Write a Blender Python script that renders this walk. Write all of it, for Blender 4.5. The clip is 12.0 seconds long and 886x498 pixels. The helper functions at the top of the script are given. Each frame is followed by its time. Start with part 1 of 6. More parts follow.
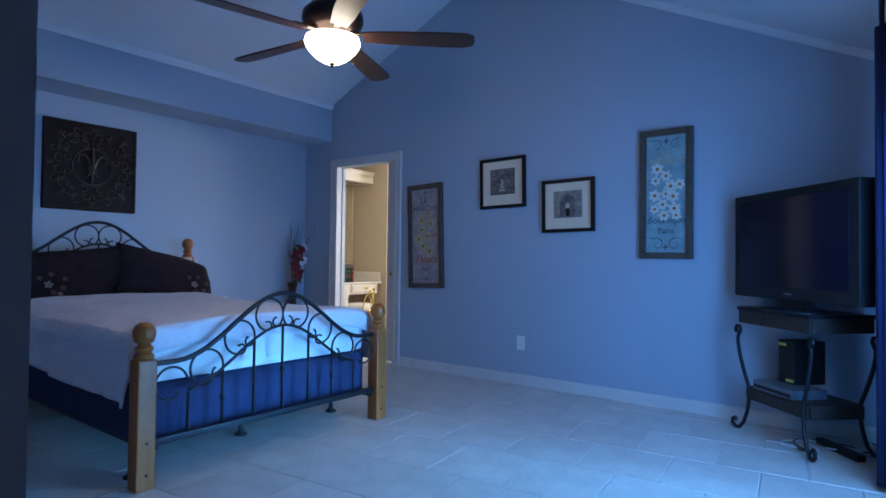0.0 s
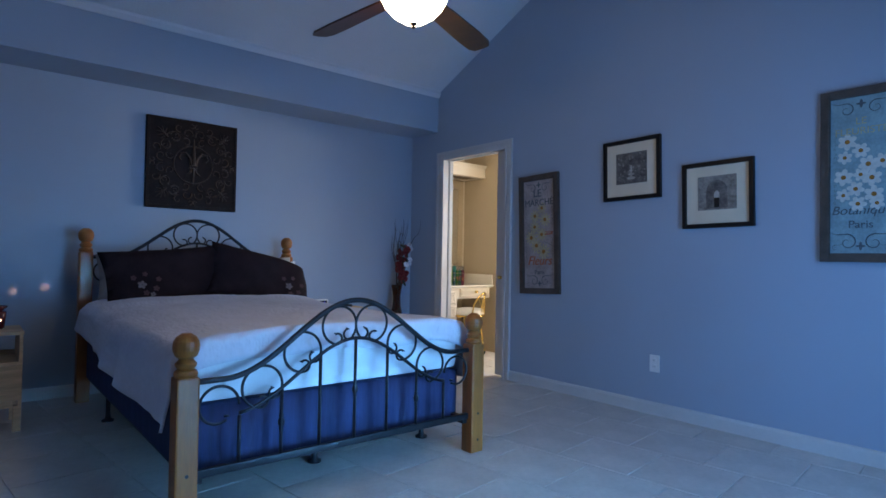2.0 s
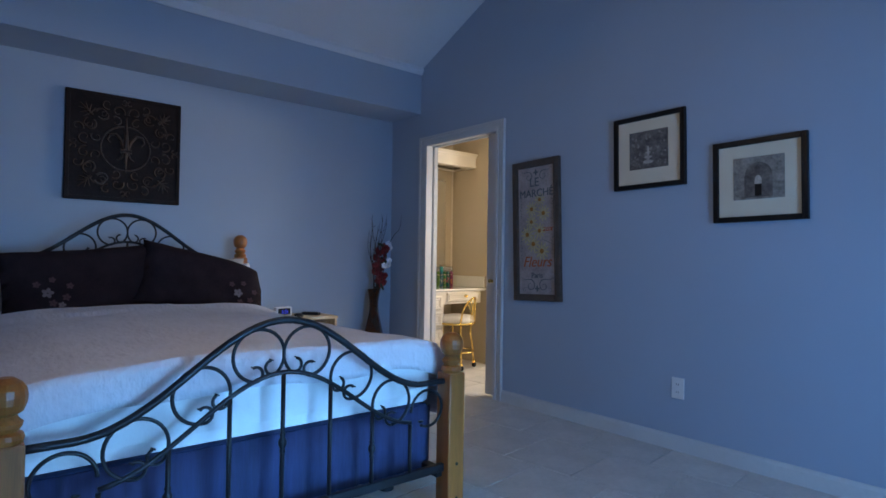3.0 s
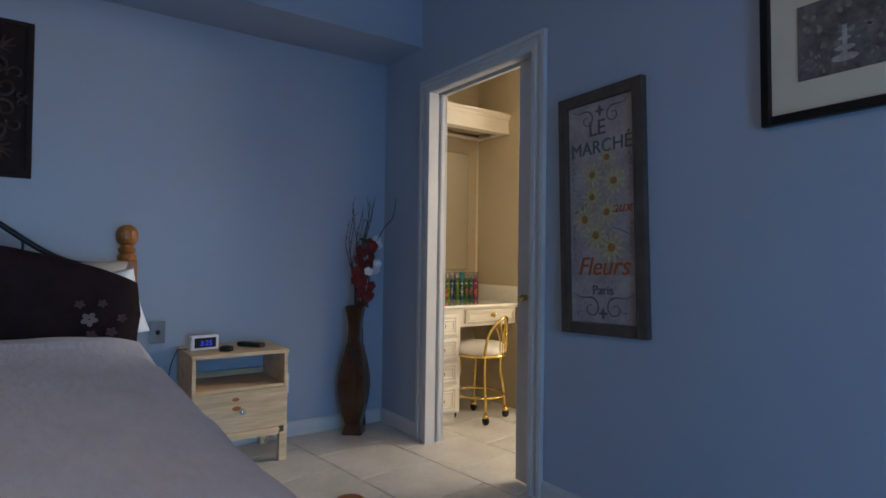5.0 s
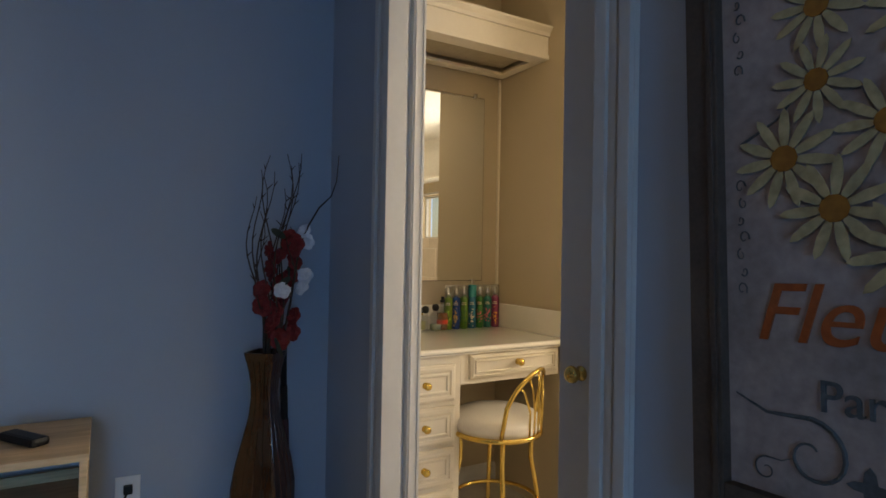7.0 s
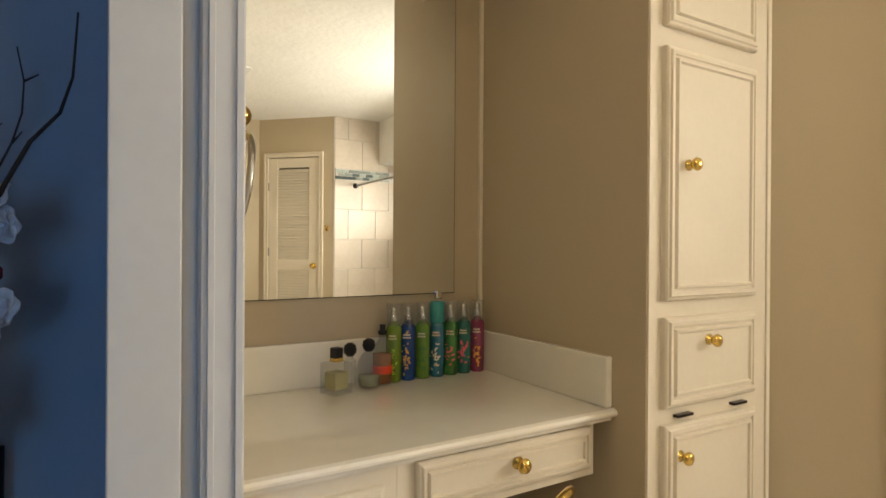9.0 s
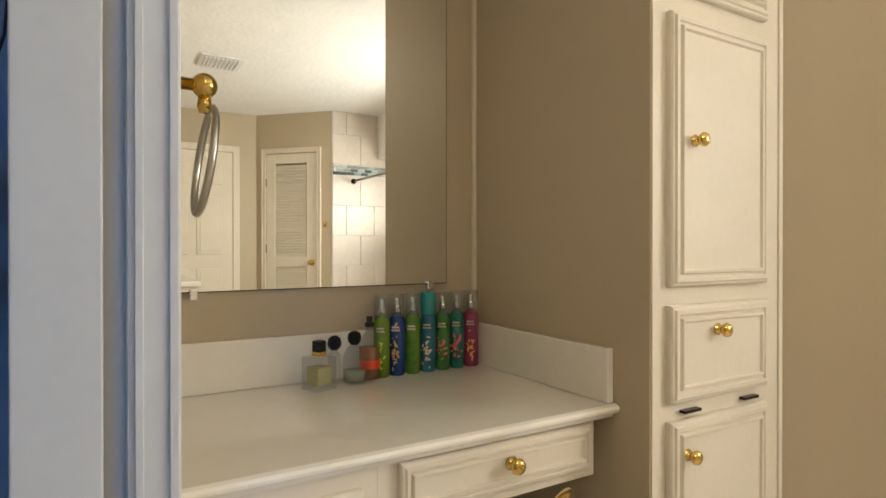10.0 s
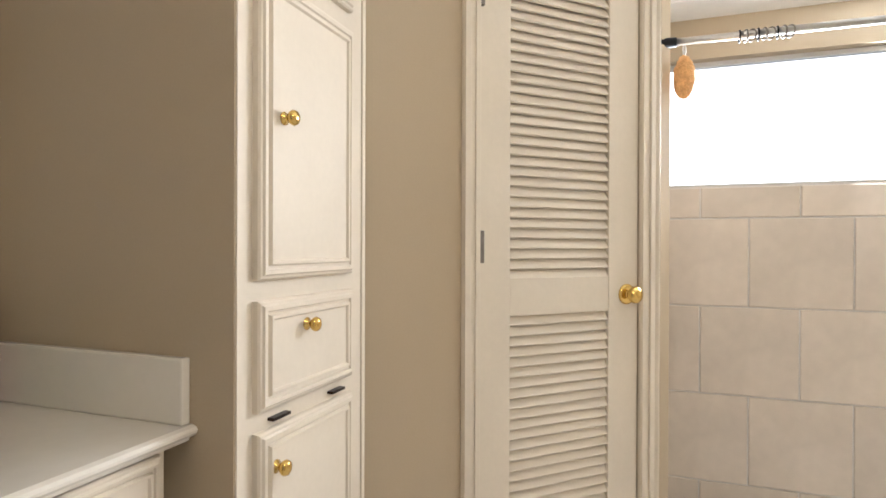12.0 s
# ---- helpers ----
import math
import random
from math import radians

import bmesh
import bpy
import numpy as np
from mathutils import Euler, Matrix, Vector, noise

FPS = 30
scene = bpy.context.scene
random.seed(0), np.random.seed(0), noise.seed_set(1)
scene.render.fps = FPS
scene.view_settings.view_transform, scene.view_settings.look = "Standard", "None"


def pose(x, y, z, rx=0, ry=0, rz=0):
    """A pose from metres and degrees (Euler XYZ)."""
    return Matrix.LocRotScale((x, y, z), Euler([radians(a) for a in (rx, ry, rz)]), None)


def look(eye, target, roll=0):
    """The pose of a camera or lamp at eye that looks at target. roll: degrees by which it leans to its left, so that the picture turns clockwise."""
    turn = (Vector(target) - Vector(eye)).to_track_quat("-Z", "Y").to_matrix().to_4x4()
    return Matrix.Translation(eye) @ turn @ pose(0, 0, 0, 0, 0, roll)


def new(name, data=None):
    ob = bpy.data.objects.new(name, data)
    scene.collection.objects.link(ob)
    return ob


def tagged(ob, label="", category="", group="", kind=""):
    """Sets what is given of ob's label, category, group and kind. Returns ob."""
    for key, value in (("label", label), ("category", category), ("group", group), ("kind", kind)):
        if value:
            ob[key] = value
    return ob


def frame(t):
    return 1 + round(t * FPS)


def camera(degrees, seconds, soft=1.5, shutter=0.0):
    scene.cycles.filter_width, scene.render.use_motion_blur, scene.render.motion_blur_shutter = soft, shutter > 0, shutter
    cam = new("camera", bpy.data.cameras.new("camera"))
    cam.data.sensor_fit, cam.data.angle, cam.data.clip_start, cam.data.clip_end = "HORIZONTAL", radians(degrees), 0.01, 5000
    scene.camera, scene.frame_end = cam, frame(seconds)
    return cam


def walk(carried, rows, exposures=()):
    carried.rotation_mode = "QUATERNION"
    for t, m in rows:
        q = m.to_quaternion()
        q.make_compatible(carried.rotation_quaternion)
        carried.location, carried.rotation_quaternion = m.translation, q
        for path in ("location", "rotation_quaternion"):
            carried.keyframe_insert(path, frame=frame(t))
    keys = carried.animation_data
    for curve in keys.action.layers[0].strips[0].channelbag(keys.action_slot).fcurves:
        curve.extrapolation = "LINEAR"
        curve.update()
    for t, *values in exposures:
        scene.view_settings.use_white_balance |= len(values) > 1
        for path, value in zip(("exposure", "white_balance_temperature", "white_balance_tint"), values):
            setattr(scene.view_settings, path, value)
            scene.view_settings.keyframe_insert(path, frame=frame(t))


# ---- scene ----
cam = camera(75.3, 12.0, soft=1.6)
PATH = [
    (0, (0.666, 0.861, 1.034), (-0.552, 2.447, 1.071), 0.7),
    (0.5, (0.583, 1.016, 1.05), (-0.772, 2.487, 1.089), 0.7),
    (1, (0.565, 1.085, 1.055), (-0.884, 2.464, 1.094), 0.8),
    (1.5, (0.522, 1.199, 1.04), (-0.988, 2.511, 1.078), 0.9),
    (2, (0.347, 1.429, 1.036), (-1.187, 2.711, 1.071), 1.0),
    (2.5, (0.122, 1.718, 1.036), (-1.409, 3.004, 1.07), 1.0),
    (3, (-0.132, 1.991, 1.059), (-1.661, 3.279, 1.087), 0.9),
    (3.2, (-0.238, 2.118, 1.061), (-1.779, 3.393, 1.094), 1.0),
    (4.8, (-1.19, 3.097, 1.056), (-2.8, 4.283, 1.087), 0.7),
    (5, (-1.265, 3.238, 1.059), (-2.901, 4.387, 1.092), 0.8),
    (5.5, (-1.556, 3.537, 1.075), (-3.206, 4.667, 1.105), 0.9),
    (6, (-1.861, 3.837, 1.07), (-3.544, 4.918, 1.099), 0.9),
    (6.5, (-2.172, 4.081, 1.053), (-3.878, 5.124, 1.094), 0.9),
    (7, (-2.456, 4.338, 1.099), (-4.177, 5.355, 1.119), 1.0),
    (7.5, (-2.817, 4.549, 1.07), (-4.517, 5.602, 1.103), 0.9),
    (7.7, (-2.911, 4.625, 1.112), (-4.606, 5.686, 1.115), 0.6),
    (9.3, (-3.409, 5.084, 1.101), (-5.131, 6.102, 1.108), 0.1),
    (9.5, (-3.42, 5.096, 1.068), (-5.143, 6.112, 1.101), 0.0),
    (10, (-3.423, 5.115, 1.077), (-5.142, 6.137, 1.069), 0.0),
    (10.5, (-3.458, 5.095, 1.083), (-5.068, 6.28, 1.051), 0.1),
    (11, (-3.514, 5.073, 1.055), (-4.762, 6.636, 1.057), 0.0),
    (11.5, (-3.53, 5.124, 1.074), (-4.475, 6.886, 1.063), 0.0),
    (12, (-3.524, 5.252, 1.057), (-4.207, 7.131, 1.049), 0.2),
]
EXPOSURES = [(0, 0.17, 5600, 10), (1.5, 0.1, 6150, 10), (3, -0.02, 6650, 10), (5, -0.25, 7300, 8), (6.5, -0.55, 8100, 8), (7.7, -0.72, 8400, 8), (9.3, -0.58, 7000, 6), (10.5, -0.50, 6400, 6), (11.2, -0.40, 6000, 8), (12, -0.25, 5700, 10)]
walk(cam, [(t, look(eye, target, roll)) for t, eye, target, roll in PATH], EXPOSURES)

# ---- plan, metres ----
NORTH, WEST, EAST, SOUTH = 5.08, -4.56, 0.85, 0.973
SOFFIT_X, SOFFIT_Z, EAVE_Z = -4.13, 2.315, 2.703
RIDGE_X, RIDGE_Z, EAST_EAVE = -2.056, 3.647, 2.176
DOOR_L, DOOR_R, DOOR_H = -4.0, -3.18, 2.013
BATH_S, MIRROR_X, NICHE_Y, BATH_E, BATH_C = 5.178, -4.772, 6.02, 0.02, 2.44
DIAG = Vector((-3.956, 6.706, 0))
DIAG_E = Vector((0.02, 6.50, 0))
SHOWER_W, SHOWER_E, SHOWER_N, SHOWER_C = -3.509, -0.596, 7.80, 1.985

# ---- world, sun, window light ----
world = bpy.data.worlds.new("world")
scene.world = world
world.use_nodes = True
wn = world.node_tree.nodes
sky = wn.new("ShaderNodeTexSky")
sky.sky_type, sky.sun_disc = "NISHITA", False
sky.sun_elevation, sky.sun_rotation = radians(48), radians(200)
world.node_tree.links.new(sky.outputs[0], wn["Background"].inputs[0])
wn["Background"].inputs[1].default_value = 0.12
sun = new("sun", bpy.data.lights.new("sun", "SUN"))
sun.data.energy, sun.data.angle, sun.data.color = 2.5, radians(0.5), (1.0, 0.95, 0.88)
sun.matrix_world = look((-4, -12, 13), (0, 0, 0))


def area_light(name, place, aim, width, height, power, colour):
    """A rectangular area lamp: daylight in an opening, or the added bath fill."""
    lamp = new(name, bpy.data.lights.new(name, "AREA"))
    lamp.data.shape, lamp.data.size, lamp.data.size_y = "RECTANGLE", width, height
    lamp.data.energy, lamp.data.color = power, colour
    lamp.matrix_world = look(place, aim)
    return lamp


area_light("patio_sky_daylight", (0.95, 3.5, 0.92), (-1.0, 4.15, 0.25), 1.0, 1.5, 41, (0.16, 0.45, 1.0))
area_light("patio_low_daylight", (0.93, 3.25, 0.50), (-1.95, 2.85, 0.02), 1.2, 0.7, 10.5, (0.16, 0.52, 1.0)).data.spread = radians(46)
area_light("shower_window_daylight", (-2.65, 7.85, 1.57), (-1.9, 5.5, 1.55), 1.6, 0.45, 92, (1.0, 0.96, 0.90))
# added warm fill that brightens the vanity niche; no known lamp hangs here
area_light("added_bath_fill", (-3.1, 5.30, 2.02), (-3.1, 6.5, 1.1), 0.7, 0.1, 7.5, (1.0, 0.84, 0.62))
bulb = new("fan_bulb", bpy.data.lights.new("fan_bulb", "POINT"))
bulb.data.energy, bulb.data.color, bulb.data.shadow_soft_size = 2.2, (1.0, 0.62, 0.3), 0.05
bulb.location = (-1.76, 2.99, 2.2)

# ---- materials ----
def material(name, colour, rough=0.5, metal=0.0, vary=0.12, scale=6.0, fine=90.0, bump=0.08, dist=0.002, stretch=None, coat=0.0, random_tint=0.0, spec=0.5):
    """A surface with variation at two scales, and fine relief."""
    m = bpy.data.materials.new(name)
    m.use_nodes = True
    n, l = m.node_tree.nodes, m.node_tree.links
    b = n["Principled BSDF"]
    b.inputs["Roughness"].default_value, b.inputs["Metallic"].default_value = rough, metal
    b.inputs["Coat Weight"].default_value, b.inputs["Specular IOR Level"].default_value = coat, spec
    co = n.new("ShaderNodeTexCoord")
    mp = n.new("ShaderNodeMapping")
    l.new(co.outputs["Object"], mp.inputs[0])
    if stretch:
        mp.inputs["Scale"].default_value = stretch
    big, small = n.new("ShaderNodeTexNoise"), n.new("ShaderNodeTexNoise")
    big.inputs["Scale"].default_value, small.inputs["Scale"].default_value = scale, fine
    big.inputs["Detail"].default_value, small.inputs["Detail"].default_value = 5, 3
    for t in (big, small):
        l.new(mp.outputs[0], t.inputs["Vector"])
    mix = n.new("ShaderNodeMath")
    mix.operation = "MULTIPLY_ADD"
    mix.inputs[1].default_value = 0.35
    l.new(small.outputs["Fac"], mix.inputs[0])
    half = n.new("ShaderNodeMath")
    half.operation = "MULTIPLY"
    half.inputs[1].default_value = 0.65
    l.new(big.outputs["Fac"], half.inputs[0])
    l.new(half.outputs[0], mix.inputs[2])
    ramp = n.new("ShaderNodeValToRGB")
    ramp.color_ramp.elements[0].position, ramp.color_ramp.elements[1].position = 0.3, 0.7
    ramp.color_ramp.elements[0].color = (*[c * (1 - vary) for c in colour], 1)
    ramp.color_ramp.elements[1].color = (*[min(1, c * (1 + vary)) for c in colour], 1)
    l.new(mix.outputs[0], ramp.inputs[0])
    out = ramp.outputs[0]
    if random_tint:
        info, hsv, rng = n.new("ShaderNodeObjectInfo"), n.new("ShaderNodeHueSaturation"), n.new("ShaderNodeMapRange")
        rng.inputs[3].default_value, rng.inputs[4].default_value = 1 - random_tint, 1 + random_tint
        l.new(info.outputs["Random"], rng.inputs[0])
        l.new(rng.outputs[0], hsv.inputs["Value"])
        l.new(out, hsv.inputs["Color"])
        out = hsv.outputs[0]
    l.new(out, b.inputs["Base Color"])
    if bump:
        bp = n.new("ShaderNodeBump")
        bp.inputs["Strength"].default_value, bp.inputs["Distance"].default_value = bump, dist
        l.new(small.outputs["Fac"], bp.inputs["Height"])
        l.new(bp.outputs[0], b.inputs["Normal"])
    return m


def glow(name, colour, strength):
    m = bpy.data.materials.new(name)
    m.use_nodes = True
    b = m.node_tree.nodes["Principled BSDF"]
    b.inputs["Base Color"].default_value = (*colour, 1)
    b.inputs["Emission Color"].default_value, b.inputs["Emission Strength"].default_value = (*colour, 1), strength
    return m


def glass(name, colour, rough=0.02, ior=1.45):
    m = bpy.data.materials.new(name)
    m.use_nodes = True
    b = m.node_tree.nodes["Principled BSDF"]
    b.inputs["Base Color"].default_value, b.inputs["Roughness"].default_value = (*colour, 1), rough
    b.inputs["Transmission Weight"].default_value, b.inputs["IOR"].default_value = 1.0, ior
    return m


BLUE = material("blue_wall_paint", (0.33, 0.39, 0.48), 0.62, vary=0.03, scale=1.5, fine=260, bump=0.12, dist=0.001)
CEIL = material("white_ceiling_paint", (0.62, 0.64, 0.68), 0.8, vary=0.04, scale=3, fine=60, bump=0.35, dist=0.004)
BATHCEIL = material("bath_ceiling_texture", (0.85, 0.84, 0.81), 0.85, vary=0.04, scale=5, fine=28, bump=0.6, dist=0.006)
TAN = material("tan_wall_paint", (0.475, 0.392, 0.275), 0.55, vary=0.04, scale=1.6, fine=240, bump=0.12, dist=0.001)
TRIM = material("white_trim_paint", (0.56, 0.555, 0.55), 0.38, vary=0.05, scale=4, fine=50, bump=0.05, dist=0.001)
CREAM = material("cream_cabinet_paint", (0.70, 0.63, 0.52), 0.55, vary=0.04, scale=5, fine=70, bump=0.05, dist=0.001, spec=0.25)
COUNTER = material("polished_cream_counter", (0.80, 0.76, 0.68), 0.07, vary=0.04, scale=3, fine=30, bump=0.0, coat=0.7)
TILE = material("floor_tile_glaze", (0.56, 0.52, 0.48), 0.36, vary=0.14, scale=5, fine=40, bump=0.10, dist=0.001, random_tint=0.06)
GROUT = material("grout", (0.64, 0.62, 0.59), 0.9, vary=0.12, scale=8, fine=200, bump=0.3)
SHTILE = material("shower_tile_beige", (0.60, 0.53, 0.45), 0.32, vary=0.10, scale=3.5, fine=22, bump=0.10, dist=0.001, random_tint=0.06)
IRON = material("dark_wrought_iron", (0.018, 0.02, 0.026), 0.42, 0.6, vary=0.3, scale=12, fine=160, bump=0.15)
OAK = material("honey_oak_varnish", (0.32, 0.10, 0.018), 0.38, vary=0.30, scale=3, fine=24, bump=0.05, stretch=(9, 9, 0.6), coat=0.05)
PINE = material("raw_pine", (0.60, 0.42, 0.25), 0.6, vary=0.34, scale=2.2, fine=14, bump=0.06, stretch=(7, 0.7, 9))
NAVY = material("navy_box_spring_cloth", (0.020, 0.030, 0.095), 0.85, vary=0.35, scale=4, fine=40, bump=0.15, stretch=(6, 6, 0.4))
QUILT = material("white_quilt", (0.69, 0.68, 0.75), 0.9, vary=0.08, scale=7, fine=30, bump=0.6, dist=0.014, stretch=(0.7, 1.5, 1))
SHEET = material("white_mattress_cloth", (0.80, 0.82, 0.85), 0.9, vary=0.04, scale=20, fine=120, bump=0.2)
SHAM = material("dark_brown_sham", (0.022, 0.013, 0.015), 0.8, vary=0.35, scale=9, fine=120, bump=0.25, spec=0.08)
PILLOW = material("beige_pillow_cloth", (0.42, 0.37, 0.33), 0.85, vary=0.08, scale=8, fine=140, bump=0.2)
PETAL_PALE = material("pale_embroidery", (0.17, 0.135, 0.14), 0.8, vary=0.2, scale=40)
PETAL_ROSE = material("rose_embroidery", (0.075, 0.032, 0.036), 0.8, vary=0.2, scale=40)
BLACKWOOD = material("black_frame_wood", (0.010, 0.009, 0.010), 0.4, vary=0.3, scale=14, bump=0.05, spec=0.2)
MAT = material("cream_picture_mount", (0.68, 0.58, 0.44), 0.9, vary=0.03, scale=10, fine=200)
PRINT = material("sepia_print", (0.12, 0.105, 0.095), 0.6, vary=0.75, scale=22, fine=70, bump=0)
PRINT_LIGHT = material("sepia_print_light", (0.40, 0.36, 0.31), 0.6, vary=0.4, scale=22, fine=70, bump=0)
PRINT_MID = material("sepia_print_mid", (0.22, 0.195, 0.17), 0.6, vary=0.6, scale=30, fine=70, bump=0)
GREYWOOD = material("weathered_brown_wood", (0.078, 0.058, 0.047), 0.75, vary=0.35, scale=5, fine=60, bump=0.4, stretch=(3, 3, 3))
CANVAS = material("distressed_cream_canvas", (0.33, 0.285, 0.285), 0.9, vary=0.35, scale=9, fine=70, bump=0.25)
TEALCANVAS = material("teal_canvas", (0.22, 0.32, 0.345), 0.9, vary=0.3, scale=9, fine=70, bump=0.25)
INK = material("slate_ink", (0.085, 0.105, 0.12), 0.9, vary=0.35, scale=60, fine=200, bump=0)
RUST = material("rust_red_ink", (0.36, 0.085, 0.02), 0.9, vary=0.3, scale=60, bump=0)
OCHRE = material("ochre_petals", (0.43, 0.37, 0.215), 0.9, vary=0.3, scale=50, bump=0)
OCHRE_D = material("brown_flower_centre", (0.30, 0.13, 0.02), 0.9, vary=0.3, scale=60, bump=0)
IVORY = material("ivory_petals", (0.55, 0.55, 0.50), 0.9, vary=0.15, scale=50, bump=0)
BRONZE = material("dark_bronze_art_metal", (0.016, 0.009, 0.008), 0.6, 0.0, vary=0.4, scale=18, fine=90, bump=0.5, spec=0.15)
GILT = material("rubbed_gilt_relief", (0.050, 0.028, 0.017), 0.5, 0.35, vary=0.5, scale=25, bump=0.3)
BRASS = material("polished_brass", (0.72, 0.50, 0.15), 0.18, 1.0, vary=0.08, scale=20, bump=0.0)
STEEL = material("brushed_steel", (0.50, 0.49, 0.47), 0.3, 1.0, vary=0.1, scale=30, bump=0.03)
AGEDSTEEL = material("aged_steel", (0.20, 0.18, 0.16), 0.45, 0.9, vary=0.2, scale=40, bump=0.1)
CHROME = material("chrome", (0.75, 0.76, 0.78), 0.08, 1.0, vary=0.03, bump=0)
WHITEPL = material("white_plastic", (0.72, 0.72, 0.72), 0.35, vary=0.03)
BLACKPL = material("black_plastic", (0.010, 0.010, 0.012), 0.45, vary=0.2, spec=0.25)
SCREEN = material("dark_screen_glass", (0.006, 0.005, 0.016), 0.12, vary=0.1, bump=0, spec=0.25)
VASEWOOD = material("lacquered_brown_wood", (0.042, 0.015, 0.006), 0.24, vary=0.55, scale=3, fine=26, bump=0.06, stretch=(8, 8, 0.7), coat=0.3)
TWIG = material("dry_twig_bark", (0.05, 0.032, 0.024), 0.85, vary=0.3, scale=30, bump=0.4)
REDFLOWER = material("red_silk_petals", (0.18, 0.012, 0.014), 0.7, vary=0.3, scale=30)
WHITEFLOWER = material("white_silk_petals", (0.62, 0.66, 0.74), 0.7, vary=0.1, scale=30)
LEAF = material("dark_silk_leaf", (0.03, 0.045, 0.03), 0.6, vary=0.3, scale=30)
MAHOGANY = material("dark_walnut_blade", (0.055, 0.022, 0.013), 0.35, vary=0.4, scale=2.5, fine=30, bump=0.04, stretch=(0.8, 8, 8))
FANBODY = material("oil_rubbed_bronze", (0.03, 0.018, 0.014), 0.32, 0.7, vary=0.3, scale=14)
BOWL = glow("lit_frosted_glass", (1.0, 0.80, 0.55), 12.0)
DIGIT = glow("blue_digits", (0.05, 0.08, 1.0), 0.45)
SEATVINYL = material("white_vinyl_seat", (0.70, 0.66, 0.60), 0.4, vary=0.05, scale=6, fine=90, bump=0.1)
CURTAIN = material("navy_curtain_cloth", (0.012, 0.02, 0.09), 0.85, vary=0.25, scale=10, fine=160, bump=0.2)
WICKER = material("dark_woven_wicker", (0.03, 0.022, 0.018), 0.6, vary=0.6, scale=60, fine=120, bump=0.8, dist=0.006)
SILVER = material("silver_plastic_case", (0.16, 0.18, 0.22), 0.35, 0.4, vary=0.06)
YELLOW = material("yellow_label", (0.60, 0.58, 0.12), 0.6, vary=0.1)
SPONGE = material("orange_loofah", (0.66, 0.36, 0.14), 0.95, vary=0.25, scale=40, fine=160, bump=0.9, dist=0.01)
GREENGLASS = material("grey_green_mosaic_dark", (0.10, 0.13, 0.13), 0.12, vary=0.2, scale=10, random_tint=0.3)
PALEGLASS = material("grey_green_mosaic_pale", (0.36, 0.40, 0.38), 0.12, vary=0.2, scale=10, random_tint=0.3)
PANE = glass("window_glass", (1, 1, 1))
CLEAR = material("clear_thin_plastic", (0.35, 0.37, 0.34), 0.04, vary=0.02, bump=0)
CLEAR.node_tree.nodes["Principled BSDF"].inputs["Alpha"].default_value = 0.16
MIRROR = material("silvered_mirror", (0.90, 0.91, 0.89), 0.0, 1.0, vary=0.0, bump=0)
DARKRED = material("dark_red_wax_warmer", (0.10, 0.008, 0.01), 0.25, vary=0.25, scale=10)
SHADE = material("brown_lamp_shade", (0.20, 0.11, 0.07), 0.8, vary=0.1)
SKYGLOW = glow("bright_overcast_sky", (1.0, 0.98, 0.95), 2.6)
HILLS = glow("bluish_garden_daylight", (0.30, 0.50, 0.85), 1.0)


# ---- builders ----
def link(name, bm, mat, parent=None, smooth=False):
    me = bpy.data.meshes.new(name)
    bm.to_mesh(me)
    bm.free()
    if mat:
        me.materials.append(mat)
    if smooth:
        me.shade_smooth()
    ob = new(name, me)
    ob.parent = parent
    return ob


def part(name, bm, mat, parent, label="", smooth=False):
    ob = link(name, bm, mat, parent, smooth)
    return tagged(ob, label) if label else ob


def thing(name, place, rz, label, category, group="", kind=""):
    ob = new(name)
    ob.empty_display_size = 0.1
    ob.matrix_basis = pose(*place, 0, 0, rz)
    return tagged(ob, label, category, group, kind)


def structure(name, bm, mat, label="", category=""):
    return tagged(link(name, bm, mat), label, category, "", "structure")


def bx(bm, x0, x1, y0, y1, z0, z1, bev=0.0, m=None):
    """A box, with its edges rounded by bev."""
    made = bmesh.ops.create_cube(bm, size=1.0)["verts"]
    for v in made:
        v.co = Vector((x0 if v.co.x < 0 else x1, y0 if v.co.y < 0 else y1, z0 if v.co.z < 0 else z1))
    if m is not None:
        bmesh.ops.transform(bm, matrix=m, verts=made)
    if bev:
        edges = {e for v in made for e in v.link_edges}
        bmesh.ops.bevel(bm, geom=list(edges), offset=bev, segments=2, affect="EDGES", profile=0.6)
    return bm


def box(*a, **k):
    return bx(bmesh.new(), *a, **k)


def prism(bm, poly, axis, a, b):
    """A flat outline of (u, w) pushed from a to b along an axis; u, w are the other two axes in order."""
    def at(u, w, d):
        return {"x": (d, u, w), "y": (u, d, w), "z": (u, w, d)}[axis]
    lo = [bm.verts.new(at(u, w, a)) for u, w in poly]
    hi = [bm.verts.new(at(u, w, b)) for u, w in poly]
    bm.faces.new(lo)
    bm.faces.new(list(reversed(hi)))
    for i in range(len(poly)):
        j = (i + 1) % len(poly)
        bm.faces.new((lo[j], lo[i], hi[i], hi[j]))
    bmesh.ops.recalc_face_normals(bm, faces=bm.faces)
    return bm


